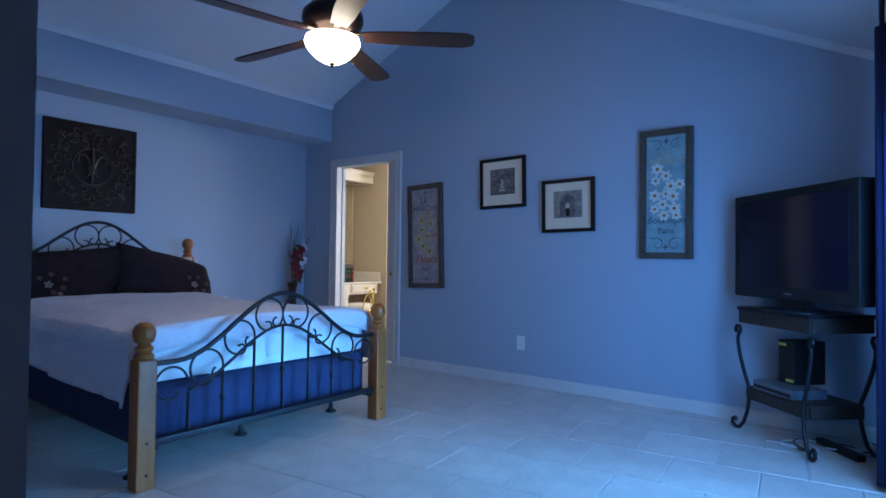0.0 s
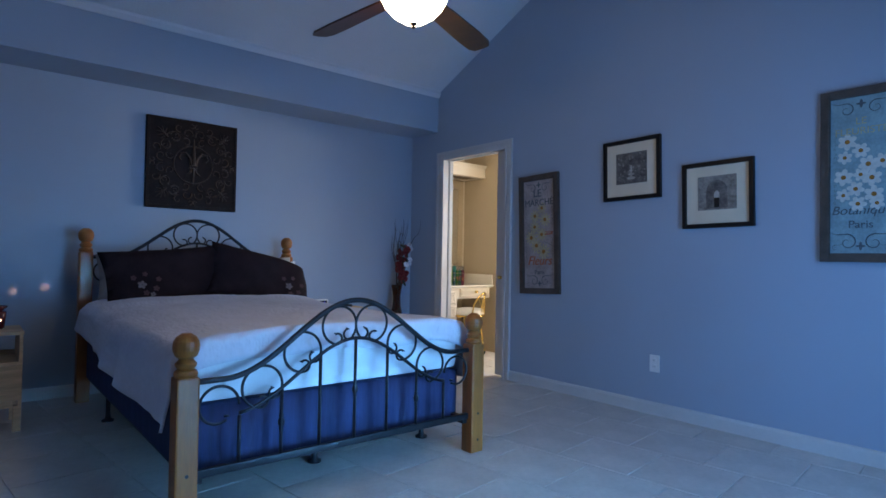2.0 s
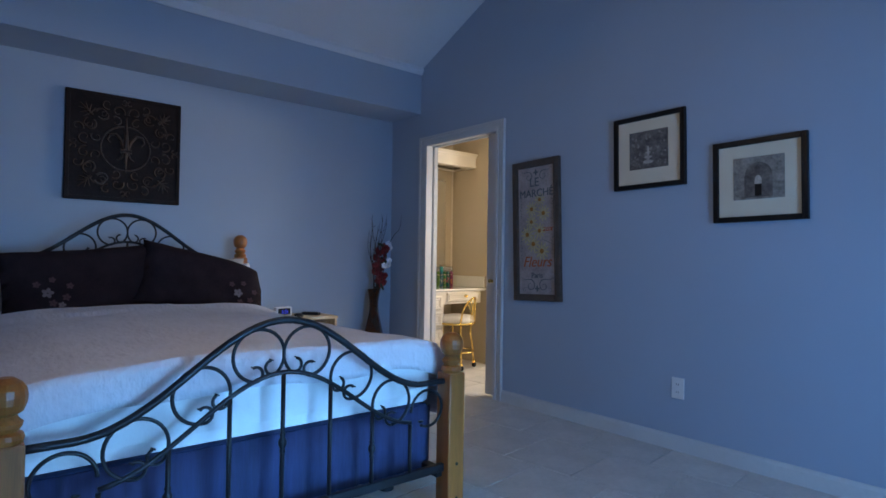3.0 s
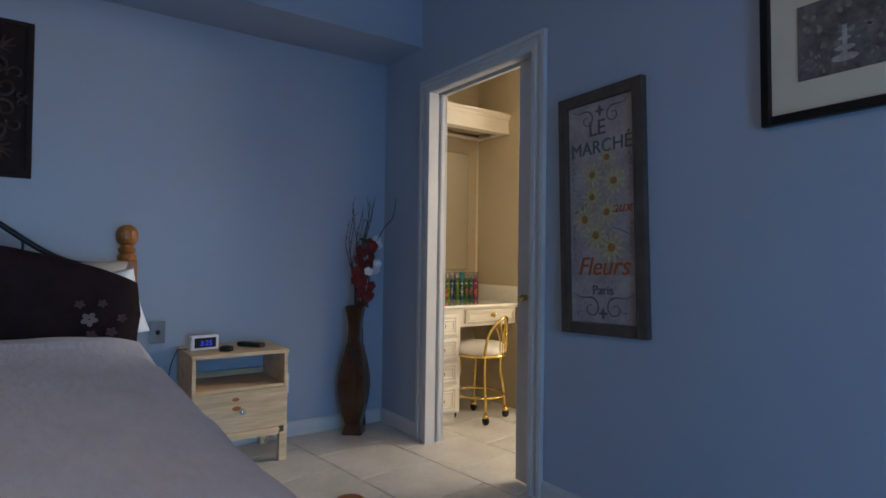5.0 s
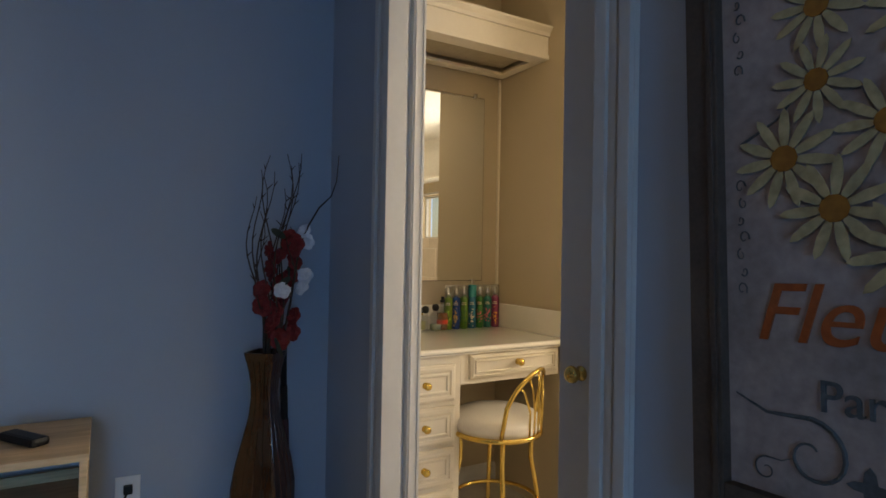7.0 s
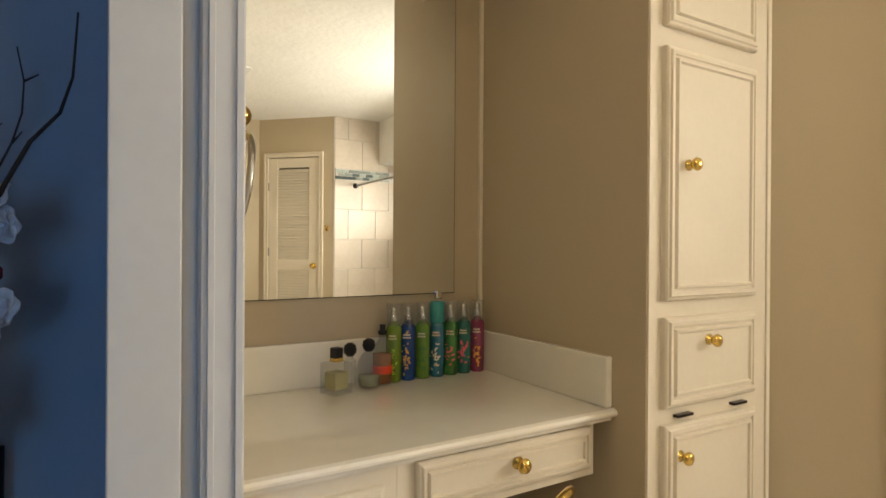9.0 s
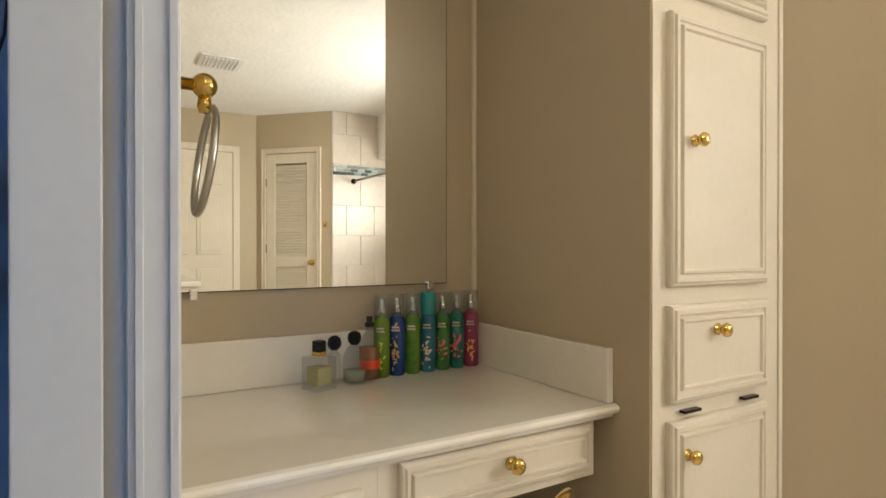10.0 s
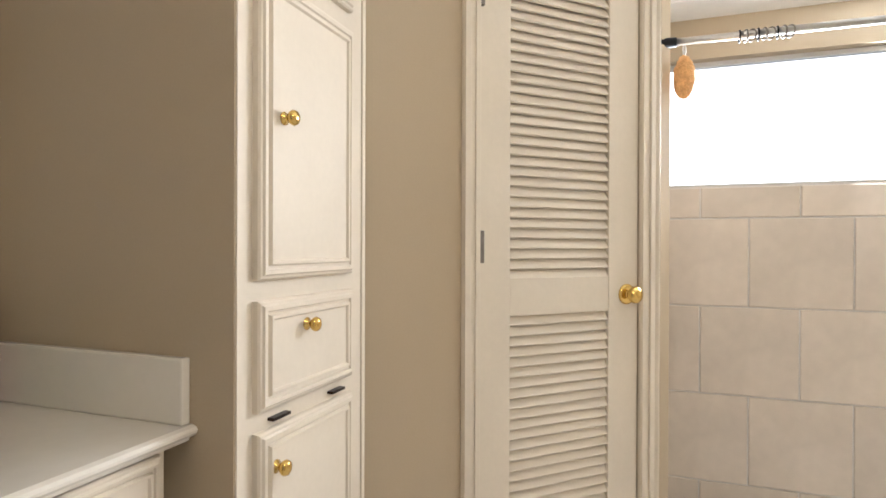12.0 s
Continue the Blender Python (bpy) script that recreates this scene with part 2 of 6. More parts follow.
def lathe(bm, profile, n=20, at=(0, 0, 0), m=None, power=None):
    """A turned solid from (radius, z) pairs. power: squares the rings off."""
    rings = []
    for r, z in profile:
        ring = []
        for i in range(n):
            a = 2 * math.pi * i / n
            c, s = math.cos(a), math.sin(a)
            k = 1.0 if power is None else (abs(c) ** power + abs(s) ** power) ** (-1 / power)
            co = Vector((r * k * c, r * k * s, z))
            if m is not None:
                co = m @ co
            ring.append(bm.verts.new(co + Vector(at)))
        rings.append(ring)
    for lo, hi in zip(rings, rings[1:]):
        for i in range(n):
            j = (i + 1) % n
            bm.faces.new((lo[i], lo[j], hi[j], hi[i]))
    bm.faces.new(list(reversed(rings[0])))
    bm.faces.new(rings[-1])
    return bm


def tube(bm, pts, r, n=8, r_end=None, closed=False):
    """A round bar along points; r_end tapers it."""
    pts = [Vector(p) for p in pts]
    rings, up = [], Vector((0.13, 0.31, 0.94)).normalized()
    for i, p in enumerate(pts):
        if closed:
            d = pts[(i + 1) % len(pts)] - pts[i - 1]
        else:
            d = pts[min(i + 1, len(pts) - 1)] - pts[max(i - 1, 0)]
        d.normalize()
        side = d.cross(up)
        if side.length < 1e-4:
            side = d.cross(Vector((1, 0, 0)))
        side.normalize()
        up = side.cross(d).normalized()
        k = r if r_end is None else r + (r_end - r) * i / (len(pts) - 1)
        rings.append([bm.verts.new(p + (side * math.cos(a) + up * math.sin(a)) * k) for a in [2 * math.pi * j / n for j in range(n)]])
    pairs = list(zip(rings, rings[1:])) + ([(rings[-1], rings[0])] if closed else [])
    for lo, hi in pairs:
        for i in range(n):
            j = (i + 1) % n
            bm.faces.new((lo[i], lo[j], hi[j], hi[i]))
    if not closed:
        bm.faces.new(list(reversed(rings[0])))
        bm.faces.new(rings[-1])
    return bm


def disc(bm, place, r, n=12, normal="y", depth=0.003, sx=1.0, sz=1.0, turn=0.0):
    """A thin flat oval, in the x-z plane (normal y) or the y-z plane (normal x)."""
    pts = []
    for i in range(n):
        a = 2 * math.pi * i / n
        u, w = r * sx * math.cos(a), r * sz * math.sin(a)
        pts.append((u * math.cos(turn) - w * math.sin(turn), u * math.sin(turn) + w * math.cos(turn)))
    x, y, z = place
    if normal == "y":
        return prism(bm, [(x + u, z + w) for u, w in pts], "y", y, y - depth)
    return prism(bm, [(y + u, z + w) for u, w in pts], "x", x, x + depth)


def letters(name, text, size, place, mat, parent, turn=(90, 0, 0), depth=0.0015, shear=0.0, label=""):
    """Words as a mesh, standing in the x-z plane, centred on place."""
    cu = bpy.data.curves.new(name, "FONT")
    cu.body, cu.size, cu.extrude, cu.align_x, cu.align_y, cu.shear = text, size, depth, "CENTER", "CENTER", shear
    tmp = new(name + "_outline", cu)
    me = bpy.data.meshes.new_from_object(tmp.evaluated_get(bpy.context.evaluated_depsgraph_get()))
    bpy.data.objects.remove(tmp)
    me.materials.clear()
    me.materials.append(mat)
    ob = new(name, me)
    ob.parent = parent
    ob.matrix_basis = pose(*place, *turn)
    return tagged(ob, label) if label else ob


def raised_panel(bm, y0, y1, z0, z1, x, depth=0.02, rim=0.045):
    """A cabinet front facing +x, one moulded body: stepped border, groove, bead and flat field."""
    rings = []
    for inset, h in ((0, 0), (0, depth * 0.55), (0.003, depth * 0.75), (0.007, depth * 0.8), (0.010, depth), (rim * 0.55, depth), (rim * 0.62, depth - 0.004), (rim * 0.75, depth - 0.005), (rim * 0.85, depth + 0.002), (rim * 1.0, depth + 0.002), (rim * 1.1, depth - 0.003)):
        rings.append([bm.verts.new((x + h, y, z)) for y, z in ((y0 + inset, z0 + inset), (y1 - inset, z0 + inset), (y1 - inset, z1 - inset), (y0 + inset, z1 - inset))])
    for lo, hi in zip(rings, rings[1:]):
        for i in range(4):
            j = (i + 1) % 4
            bm.faces.new((lo[i], lo[j], hi[j], hi[i]))
    bm.faces.new(rings[-1])
    bm.faces.new(list(reversed(rings[0])))
    return bm


def knob_mesh(bm, place, axis, r=0.016):
    """A turned knob on a rosette, standing out along axis."""
    q = Vector(axis).to_track_quat("Z", "Y").to_matrix().to_4x4()
    prof = [(r * 0.85, 0), (r * 0.85, r * 0.15), (r * 0.4, r * 0.3), (r * 0.35, r * 0.8), (r * 0.8, r * 1.0), (r, r * 1.4), (r * 0.85, r * 1.8), (r * 0.4, r * 2.0)]
    return lathe(bm, prof, 14, place, q)

# ---- structure: bedroom ----
structure("floor", box(-5.2, 2.2, -1.2, 9.3, -0.2, -0.007), GROUT, "floor slab with pale grout between tiles", "floor")

bm = bmesh.new()
bx(bm, WEST - 0.1, -4.06, NORTH, NORTH + 0.035, 0, DOOR_H + 0.02)
bx(bm, DOOR_R + 0.02, EAST, NORTH, NORTH + 0.035, 0, DOOR_H + 0.02)
prism(bm, [(WEST - 0.1, DOOR_H + 0.02), (EAST, DOOR_H + 0.02), (EAST, EAST_EAVE), (RIDGE_X, RIDGE_Z), (SOFFIT_X, EAVE_Z), (WEST - 0.1, EAVE_Z)], "y", NORTH, NORTH + 0.035)
structure("wall_north", bm, BLUE, "blue-grey painted plaster gable wall", "wall")
structure("wall_west", box(WEST - 0.1, WEST, SOUTH - 0.12, NORTH, 0, EAVE_Z), BLUE, "blue-grey painted plaster wall", "wall")
bm = bmesh.new()
bx(bm, WEST, 0.297, SOUTH - 0.12, SOUTH, 0, 2.05)
prism(bm, [(WEST, 2.05), (EAST, 2.05), (EAST, EAST_EAVE), (RIDGE_X, RIDGE_Z), (SOFFIT_X, EAVE_Z), (WEST, EAVE_Z)], "y", SOUTH - 0.12, SOUTH)
structure("wall_south", bm, BLUE, "blue-grey wall with a hall opening", "wall")
bm = bmesh.new()
bx(bm, EAST, EAST + 0.14, SOUTH - 0.12, 2.4, 0, EAST_EAVE)
bx(bm, EAST, EAST + 0.14, 4.1, NORTH + 0.04, 0, EAST_EAVE)
bx(bm, EAST, EAST + 0.14, 2.4, 4.1, 2.05, EAST_EAVE)
bx(bm, EAST, EAST + 0.14, 2.4, 4.1, -0.007, 0.06)
structure("wall_east", bm, BLUE, "blue-grey wall round a glazed patio door", "wall")
structure("soffit", box(WEST, SOFFIT_X, SOUTH, NORTH, SOFFIT_Z, EAVE_Z), BLUE, "blue-grey boxed soffit above the bed", "soffit")
bm = bmesh.new()
t = 0.16
prism(bm, [(SOFFIT_X, EAVE_Z), (RIDGE_X, RIDGE_Z), (RIDGE_X, RIDGE_Z + t), (SOFFIT_X - 0.6, EAVE_Z + t), (SOFFIT_X - 0.6, EAVE_Z)], "y", SOUTH - 0.12, NORTH + 0.13)
prism(bm, [(RIDGE_X, RIDGE_Z), (EAST + 0.14, EAST_EAVE - 0.07), (EAST + 0.14, EAST_EAVE + t), (RIDGE_X, RIDGE_Z + t)], "y", SOUTH - 0.12, NORTH + 0.13)
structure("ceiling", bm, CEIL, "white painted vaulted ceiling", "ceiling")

# hall behind the walk's start
bm = bmesh.new()
bx(bm, 0.20, 0.30, -1.0, SOUTH - 0.12, 0, 2.4)
bx(bm, 1.5, 1.6, -1.0, SOUTH - 0.12, 0, 2.4)
bx(bm, 0.20, 1.6, -1.1, -1.0, 0, 2.4)
bx(bm, EAST + 0.14, 1.6, SOUTH - 0.12, SOUTH, 0, 2.4)
structure("wall_hall", bm, BLUE, "blue-grey hall walls", "wall")
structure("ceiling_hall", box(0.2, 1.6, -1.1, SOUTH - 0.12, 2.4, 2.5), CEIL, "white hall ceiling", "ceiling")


def skirting(name, x0, y0, x1, y1, h=0.085, t=0.014):
    """A skirting board along a wall, standing to the left of the way from start to end."""
    a, b = Vector((x0, y0, 0)), Vector((x1, y1, 0))
    d = b - a
    m = Matrix.Translation(a) @ Matrix.Rotation(math.atan2(d.y, d.x), 4, "Z")
    bm = prism(bmesh.new(), [(0, 0), (t, 0), (t, h - 0.018), (t * 0.6, h - 0.006), (0, h)], "x", 0, d.length)
    bmesh.ops.transform(bm, matrix=m, verts=bm.verts)
    return structure(name, bm, TRIM, "white painted wooden baseboard", "baseboard")


skirting("baseboard_west", WEST, NORTH - 0.015, WEST, SOUTH + 0.02)
for v in bpy.data.objects["baseboard_west"].data.vertices:
    v.co.x = WEST + abs(v.co.x - WEST)
skirting("baseboard_north_1", DOOR_L - 0.125, NORTH, WEST + 0.016, NORTH)
skirting("baseboard_north_2", EAST, NORTH, DOOR_R + 0.078, NORTH)
skirting("baseboard_south", WEST + 0.016, SOUTH, 0.28, SOUTH)

# crown strips under the vault
bm = prism(bmesh.new(), [(SOFFIT_X, EAVE_Z - 0.045), (SOFFIT_X + 0.012, EAVE_Z - 0.045), (SOFFIT_X + 0.03, EAVE_Z - 0.012), (SOFFIT_X + 0.03, EAVE_Z + 0.010), (SOFFIT_X, EAVE_Z)], "y", SOUTH, NORTH)
structure("crown_west", bm, CEIL, "thin white crown moulding", "trim")
k = (RIDGE_Z - EAST_EAVE) / (EAST - RIDGE_X)
bm = prism(bmesh.new(), [(-0.95, RIDGE_Z - k * (-0.95 - RIDGE_X)), (EAST, EAST_EAVE), (EAST, EAST_EAVE - 0.055), (-0.95, RIDGE_Z - k * (-0.95 - RIDGE_X) - 0.055)], "y", NORTH - 0.02, NORTH)
structure("crown_north", bm, CEIL, "thin white crown moulding on the gable slope", "trim")

# ---- doorway to the bathroom ----
def casing(name, xa, xb, za, zb, wide, y_wall, out):
    """Moulded casing round an opening in a wall across y; out: -1 towards the bedroom, 1 towards the bath."""
    left, right, head = bmesh.new(), bmesh.new(), bmesh.new()
    for inset, w, th in ((0.0, wide, 0.012), (0.0015, wide * 0.28, 0.022), (wide * 0.66, wide * 0.34 - 0.0015, 0.019), (wide * 0.42, wide * 0.12, 0.016)):
        y0, y1 = sorted((y_wall, y_wall + out * th))
        bx(left, xa - wide + inset, xa - wide + inset + w, y0, y1, za, zb + wide - inset, 0.002)
        bx(right, xb + wide - inset - w, xb + wide - inset, y0, y1, za, zb + wide - inset, 0.002)
        bx(head, xa - wide + inset + w, xb + wide - inset - w, y0, y1, zb + wide - inset - w, zb + wide - inset, 0.002)
    root = structure(name, head, TRIM, "white moulded door casing", "trim")
    part("casing_leg", left, TRIM, root)
    part("casing_leg", right, TRIM, root)
    return root


casing("casing_bedroom", -4.035, -3.18, 0, DOOR_H, 0.085, NORTH, -1)
bm = bmesh.new()
bx(bm, -4.035, DOOR_L, NORTH - 0.03, 5.116, 0, DOOR_H, 0.002)
bx(bm, -4.06, -4.035, NORTH + 0.001, 5.116, 0, DOOR_H)
bx(bm, -4.06, DOOR_L - 0.022, 5.116, 5.134, 0, DOOR_H)
bx(bm, -4.06, DOOR_L, 5.134, BATH_S, 0, DOOR_H, 0.002)
bx(bm, DOOR_L, DOOR_L + 0.003, 5.140, 5.147, 0, DOOR_H, 0.001)
bx(bm, DOOR_L, DOOR_L + 0.003, 5.168, 5.176, 0, DOOR_H, 0.001)
structure("jamb_west", bm, TRIM, "white painted door jamb with a slot for the sliding door", "trim")
bm = bmesh.new()
bx(bm, DOOR_R, DOOR_R + 0.02, NORTH - 0.008, 5.112, 0, DOOR_H, 0.002)
bx(bm, DOOR_R, DOOR_R + 0.02, 5.154, BATH_S, 0, DOOR_H, 0.002)
bx(bm, -4.06, DOOR_R + 0.02, NORTH - 0.008, 5.112, DOOR_H, DOOR_H + 0.02, 0.002)
bx(bm, -4.06, DOOR_R + 0.02, 5.154, BATH_S, DOOR_H, DOOR_H + 0.02, 0.002)
structure("jamb_head", bm, TRIM, "white painted split door jamb", "trim")
door = tagged(link("door_1", box(-3.316, -2.536, 5.118, 5.150, 0.012, 2.02, 0.003), TRIM), "white sliding pocket door pushed back into the wall", "door", "", "structure")
bm = knob_mesh(bmesh.new(), (-3.255, 5.118, 0.88), (0, -1, 0), 0.017)
part("door_pull", bm, BRASS, door, "aged brass pull knob", True)
bm = knob_mesh(bmesh.new(), (-3.300, 5.150, 0.88), (0, 1, 0), 0.017)
part("door_pull", bm, BRASS, door, "aged brass pull knob", True)

# ---- patio door in the east wall ----
win = tagged(link("window_1", box(EAST + 0.05, EAST + 0.09, 3.21, 3.29, 0.06, 2.05), TRIM), "white framed glazed patio door", "window", "", "structure")
bm = bmesh.new()
for a, b in ((2.4, 2.47), (4.03, 4.1)):
    bx(bm, EAST + 0.03, EAST + 0.1, a, b, 0.06, 2.05, 0.004)
bx(bm, EAST + 0.03, EAST + 0.1, 2.47, 4.03, 1.98, 2.05, 0.004)
bx(bm, EAST + 0.03, EAST + 0.1, 2.47, 4.03, 0.06, 0.13, 0.004)
part("window_frame", bm, TRIM, win)
for a, b in ((2.47, 3.21), (3.29, 4.03)):
    p = part("pane", box(EAST + 0.066, EAST + 0.072, a, b, 0.13, 1.98), PANE, win)
    p.visible_shadow = False
structure("backdrop_garden", box(6.5, 6.6, -6, 12, -1, 4), HILLS, "dim bluish garden beyond the patio door", "backdrop")
structure("ground", box(-300, 300, -300, 300, -0.5, -0.21), LEAF, "dark ground outside", "ground")

# ---- structure: bathroom ----
def diag_box(bm, origin, sign, s0, s1, d0, d1, z0, z1, bev=0.0):
    """A box along a wall at 45 degrees; s runs along it, d into the room."""
    e = Vector((0.70711 * sign, 0.70711, 0))
    n = Vector((0.70711, -0.70711, 0)) if sign > 0 else Vector((-0.70711, -0.70711, 0))
    m = Matrix((( e.x, n.x, 0, origin.x), (e.y, n.y, 0, origin.y), (0, 0, 1, 0), (0, 0, 0, 1)))
    return bx(bm, s0, s1, d0, d1, z0, z1, bev, m)


bm = bmesh.new()
bx(bm, MIRROR_X - 0.1, -4.06, 5.154, BATH_S, 0, DOOR_H + 0.02)
bx(bm, DOOR_R + 0.02, BATH_E + 0.1, 5.154, BATH_S, 0, DOOR_H + 0.02)
bx(bm, MIRROR_X - 0.1, BATH_E + 0.1, 5.154, BATH_S, DOOR_H + 0.02, BATH_C)
structure("wall_bath_south", bm, TAN, "tan painted bathroom wall round the doorway", "wall")
structure("wall_bath_west", box(MIRROR_X - 0.1, MIRROR_X, BATH_S, 6.9, 0, BATH_C), TAN, "tan painted wall behind the vanity mirror", "wall")
structure("wall_niche", box(MIRROR_X, -4.168, NICHE_Y, NICHE_Y + 0.03, 0, BATH_C), TAN, "tan painted side wall of the vanity niche", "wall")
structure("wall_bath_east", box(BATH_E, BATH_E + 0.1, BATH_S, 6.57, 0, BATH_C), TAN, "tan painted bathroom wall", "wall")
bm = bmesh.new()
diag_box(bm, DIAG, 1, -0.36, 0.0, -0.1, 0, 0, BATH_C)
diag_box(bm, DIAG, 1, 0.56, 0.632, -0.1, 0, 0, BATH_C)
diag_box(bm, DIAG, 1, 0.0, 0.56, -0.1, 0, 2.04, BATH_C)
structure("wall_diagonal_1", bm, TAN, "tan painted angled wall with a closet door", "wall")
bm = bmesh.new()
diag_box(bm, DIAG_E, -1, -0.05, 0.11, -0.1, 0, 0, BATH_C)
diag_box(bm, DIAG_E, -1, 0.69, 0.871, -0.1, 0, 0, BATH_C)
diag_box(bm, DIAG_E, -1, 0.11, 0.69, -0.1, 0, 2.04, BATH_C)
structure("wall_diagonal_2", bm, TAN, "tan painted angled wall with a closet door", "wall")
bm = bmesh.new()
for o, sg in ((DIAG, 1), (DIAG_E, -1)):
    diag_box(bm, o, sg, -0.1, 0.75, -0.42, -0.38, 0, BATH_C)
    diag_box(bm, o, sg, -0.14, -0.1, -0.42, -0.1, 0, BATH_C)
    diag_box(bm, o, sg, 0.75, 0.79, -0.42, -0.1, 0, BATH_C)
structure("wall_closet", bm, TAN, "tan closet walls behind louvred doors", "wall")
structure("ceiling_shower", box(SHOWER_W - 0.1, SHOWER_E + 0.1, 7.60, SHOWER_N, SHOWER_C, BATH_C - 0.001), BATHCEIL, "white lowered shower ceiling", "ceiling")
structure("corner_trim", box(-3.535, -3.500, 7.13, 7.165, 0, BATH_C, 0.004), CREAM, "cream corner trim beside the shower", "trim")
structure("ceiling_bath", box(MIRROR_X - 0.1, BATH_E + 0.1, BATH_S, 8.2, BATH_C, BATH_C + 0.1), BATHCEIL, "white textured bathroom ceiling", "ceiling")
WX0, WX1, WZ0, WZ1 = -3.6, -0.67, 1.303, 1.822
bm = bmesh.new()
bx(bm, SHOWER_W - 0.15, SHOWER_E + 0.15, SHOWER_N, SHOWER_N + 0.14, 0, WZ0)
bx(bm, SHOWER_W - 0.15, SHOWER_E + 0.15, SHOWER_N, SHOWER_N + 0.14, WZ1, BATH_C)
bx(bm, SHOWER_W - 0.15, WX0, SHOWER_N, SHOWER_N + 0.14, WZ0, WZ1)
bx(bm, WX1, SHOWER_E + 0.15, SHOWER_N, SHOWER_N + 0.14, WZ0, WZ1)
wall_shower_n = structure("wall_shower_north", bm, TAN, "shower wall with a wide high window above beige tiles", "wall")
wall_shower_w = structure("wall_shower_west", box(SHOWER_W - 0.12, SHOWER_W - 0.008, 7.16, SHOWER_N, 0, BATH_C), GROUT, "shower side wall with large beige tiles", "wall")
wall_shower_e = structure("wall_shower_east", box(SHOWER_E + 0.008, SHOWER_E + 0.12, 7.10, SHOWER_N, 0, BATH_C), GROUT, "shower side wall with large beige tiles and a mosaic band", "wall")
win = tagged(link("window_2", box(WX0, WX1, SHOWER_N + 0.05, SHOWER_N + 0.09, WZ0, WZ0 + 0.014, 0.002), TRIM), "wide bright shower window in a white frame", "window", "", "structure")
bm = bmesh.new()
bx(bm, WX0, WX1, SHOWER_N + 0.05, SHOWER_N + 0.09, WZ1 - 0.02, WZ1, 0.002)
bx(bm, WX0, WX0 + 0.03, SHOWER_N + 0.05, SHOWER_N + 0.09, WZ0 + 0.014, WZ1 - 0.02, 0.004)
bx(bm, WX1 - 0.03, WX1, SHOWER_N + 0.05, SHOWER_N + 0.09, WZ0 + 0.014, WZ1 - 0.02, 0.004)
part("window_frame", bm, TRIM, win)
p = part("pane", box(WX0 + 0.03, WX1 - 0.03, SHOWER_N + 0.066, SHOWER_N + 0.072, WZ0 + 0.014, WZ1 - 0.02), PANE, win)
p.visible_shadow = False
structure("backdrop_sky", box(-12, 8, 14, 14.1, -0.2, 8), SKYGLOW, "bright white sky beyond the shower window", "backdrop")

# ---- bed ----
FY0, FY1, FX, HX = 2.087, 3.574, -1.946, -4.33
FM = (FY0 + FY1) / 2


def bump(u):
    return 0.5 * (1 + math.cos(math.pi * min(abs(u) / 0.60, 1)))


def post(h, foot):
    """A square oak post with a turned neck and a ball on top."""
    bm = bmesh.new()
    body = h - 0.165
    bx(bm, -0.042, 0.042, -0.042, 0.042, 0, body, 0.008)
    prof = [(0.040, body), (0.044, body + 0.012), (0.040, body + 0.024), (0.030, body + 0.030), (0.038, body + 0.042), (0.040, body + 0.052), (0.030, body + 0.062), (0.026, body + 0.070),
            (0.040, body + 0.080), (0.0475, body + 0.100), (0.049, body + 0.118), (0.046, body + 0.136), (0.036, body + 0.152), (0.018, h)]
    lathe(bm, prof, 20)
    return bm


def spiral(c, r, start, sweep, shrink, n=26):
    """Points that wind inwards round c in the (y, z) plane."""
    out = []
    for i in range(n + 1):
        k = i / n
        a = radians(start + sweep * k)
        rr = r * (1 - (1 - shrink) * k ** 1.3)
        out.append((0, c[0] + rr * math.cos(a), c[1] + rr * math.sin(a)))
    return out


def scroll(bm, c, r, lean, hand, thick=0.006):
    """An open hoop whose two ends curl inwards."""
    top = [(0, c[0] + r * math.cos(radians(lean + a)), c[1] + r * math.sin(radians(lean + a))) for a in range(-60, 241, 12)]
    for sgn in (1, -1):
        a0 = lean + (240 if sgn > 0 else -60)
        e = Vector((c[0] + r * math.cos(radians(a0)), c[1] + r * math.sin(radians(a0))))
        inner = r * 0.30
        cc = Vector(c) + (e - Vector(c)) * (1 - inner / r)
        curl = spiral(cc, inner, a0, sgn * 215, 0.85, 20)
        tube(bm, curl, thick * 0.9, 6)
        tube(bm, [curl[-1], (curl[-1][0], curl[-1][1] + 0.002, curl[-1][2] + 0.004)], thick * 1.5, 6)
    tube(bm, top, thick, 6)


def knuckle(bm, y, z, r=0.014):
    lathe(bm, [(0.006, z - 0.035), (r * 0.75, z - 0.028), (0.007, z - 0.02), (r, z - 0.006), (r, z + 0.006), (0.007, z + 0.02), (r * 0.75, z + 0.028), (0.006, z + 0.035)], 10, (0, y, 0))


bed = thing("bed", ((FX + HX) / 2, FM, 0), 0, "bed with oak posts, scrolled iron ends and a white quilt", "bed")
ox, oy = -(FX + HX) / 2, -FM
for name, x, y, h in (("foot_post", FX, FY0, 0.738), ("foot_post", FX, FY1, 0.745), ("head_post", HX, FY0, 1.208), ("head_post", HX, FY1, 1.196)):
    p = part(name, post(h, True), OAK, bed, "honey-coloured turned oak post")
    p.location = (x + ox, y + oy, 0)
    if name == "foot_post":
        for z in (0.07, 0.21):
            part("screw_hole", lathe(bmesh.new(), [(0.007, 0), (0.007, 0.003), (0.003, 0.003)], 10, (0.0425, 0, z), Matrix.Rotation(radians(90), 4, "Y")), IRON, p)


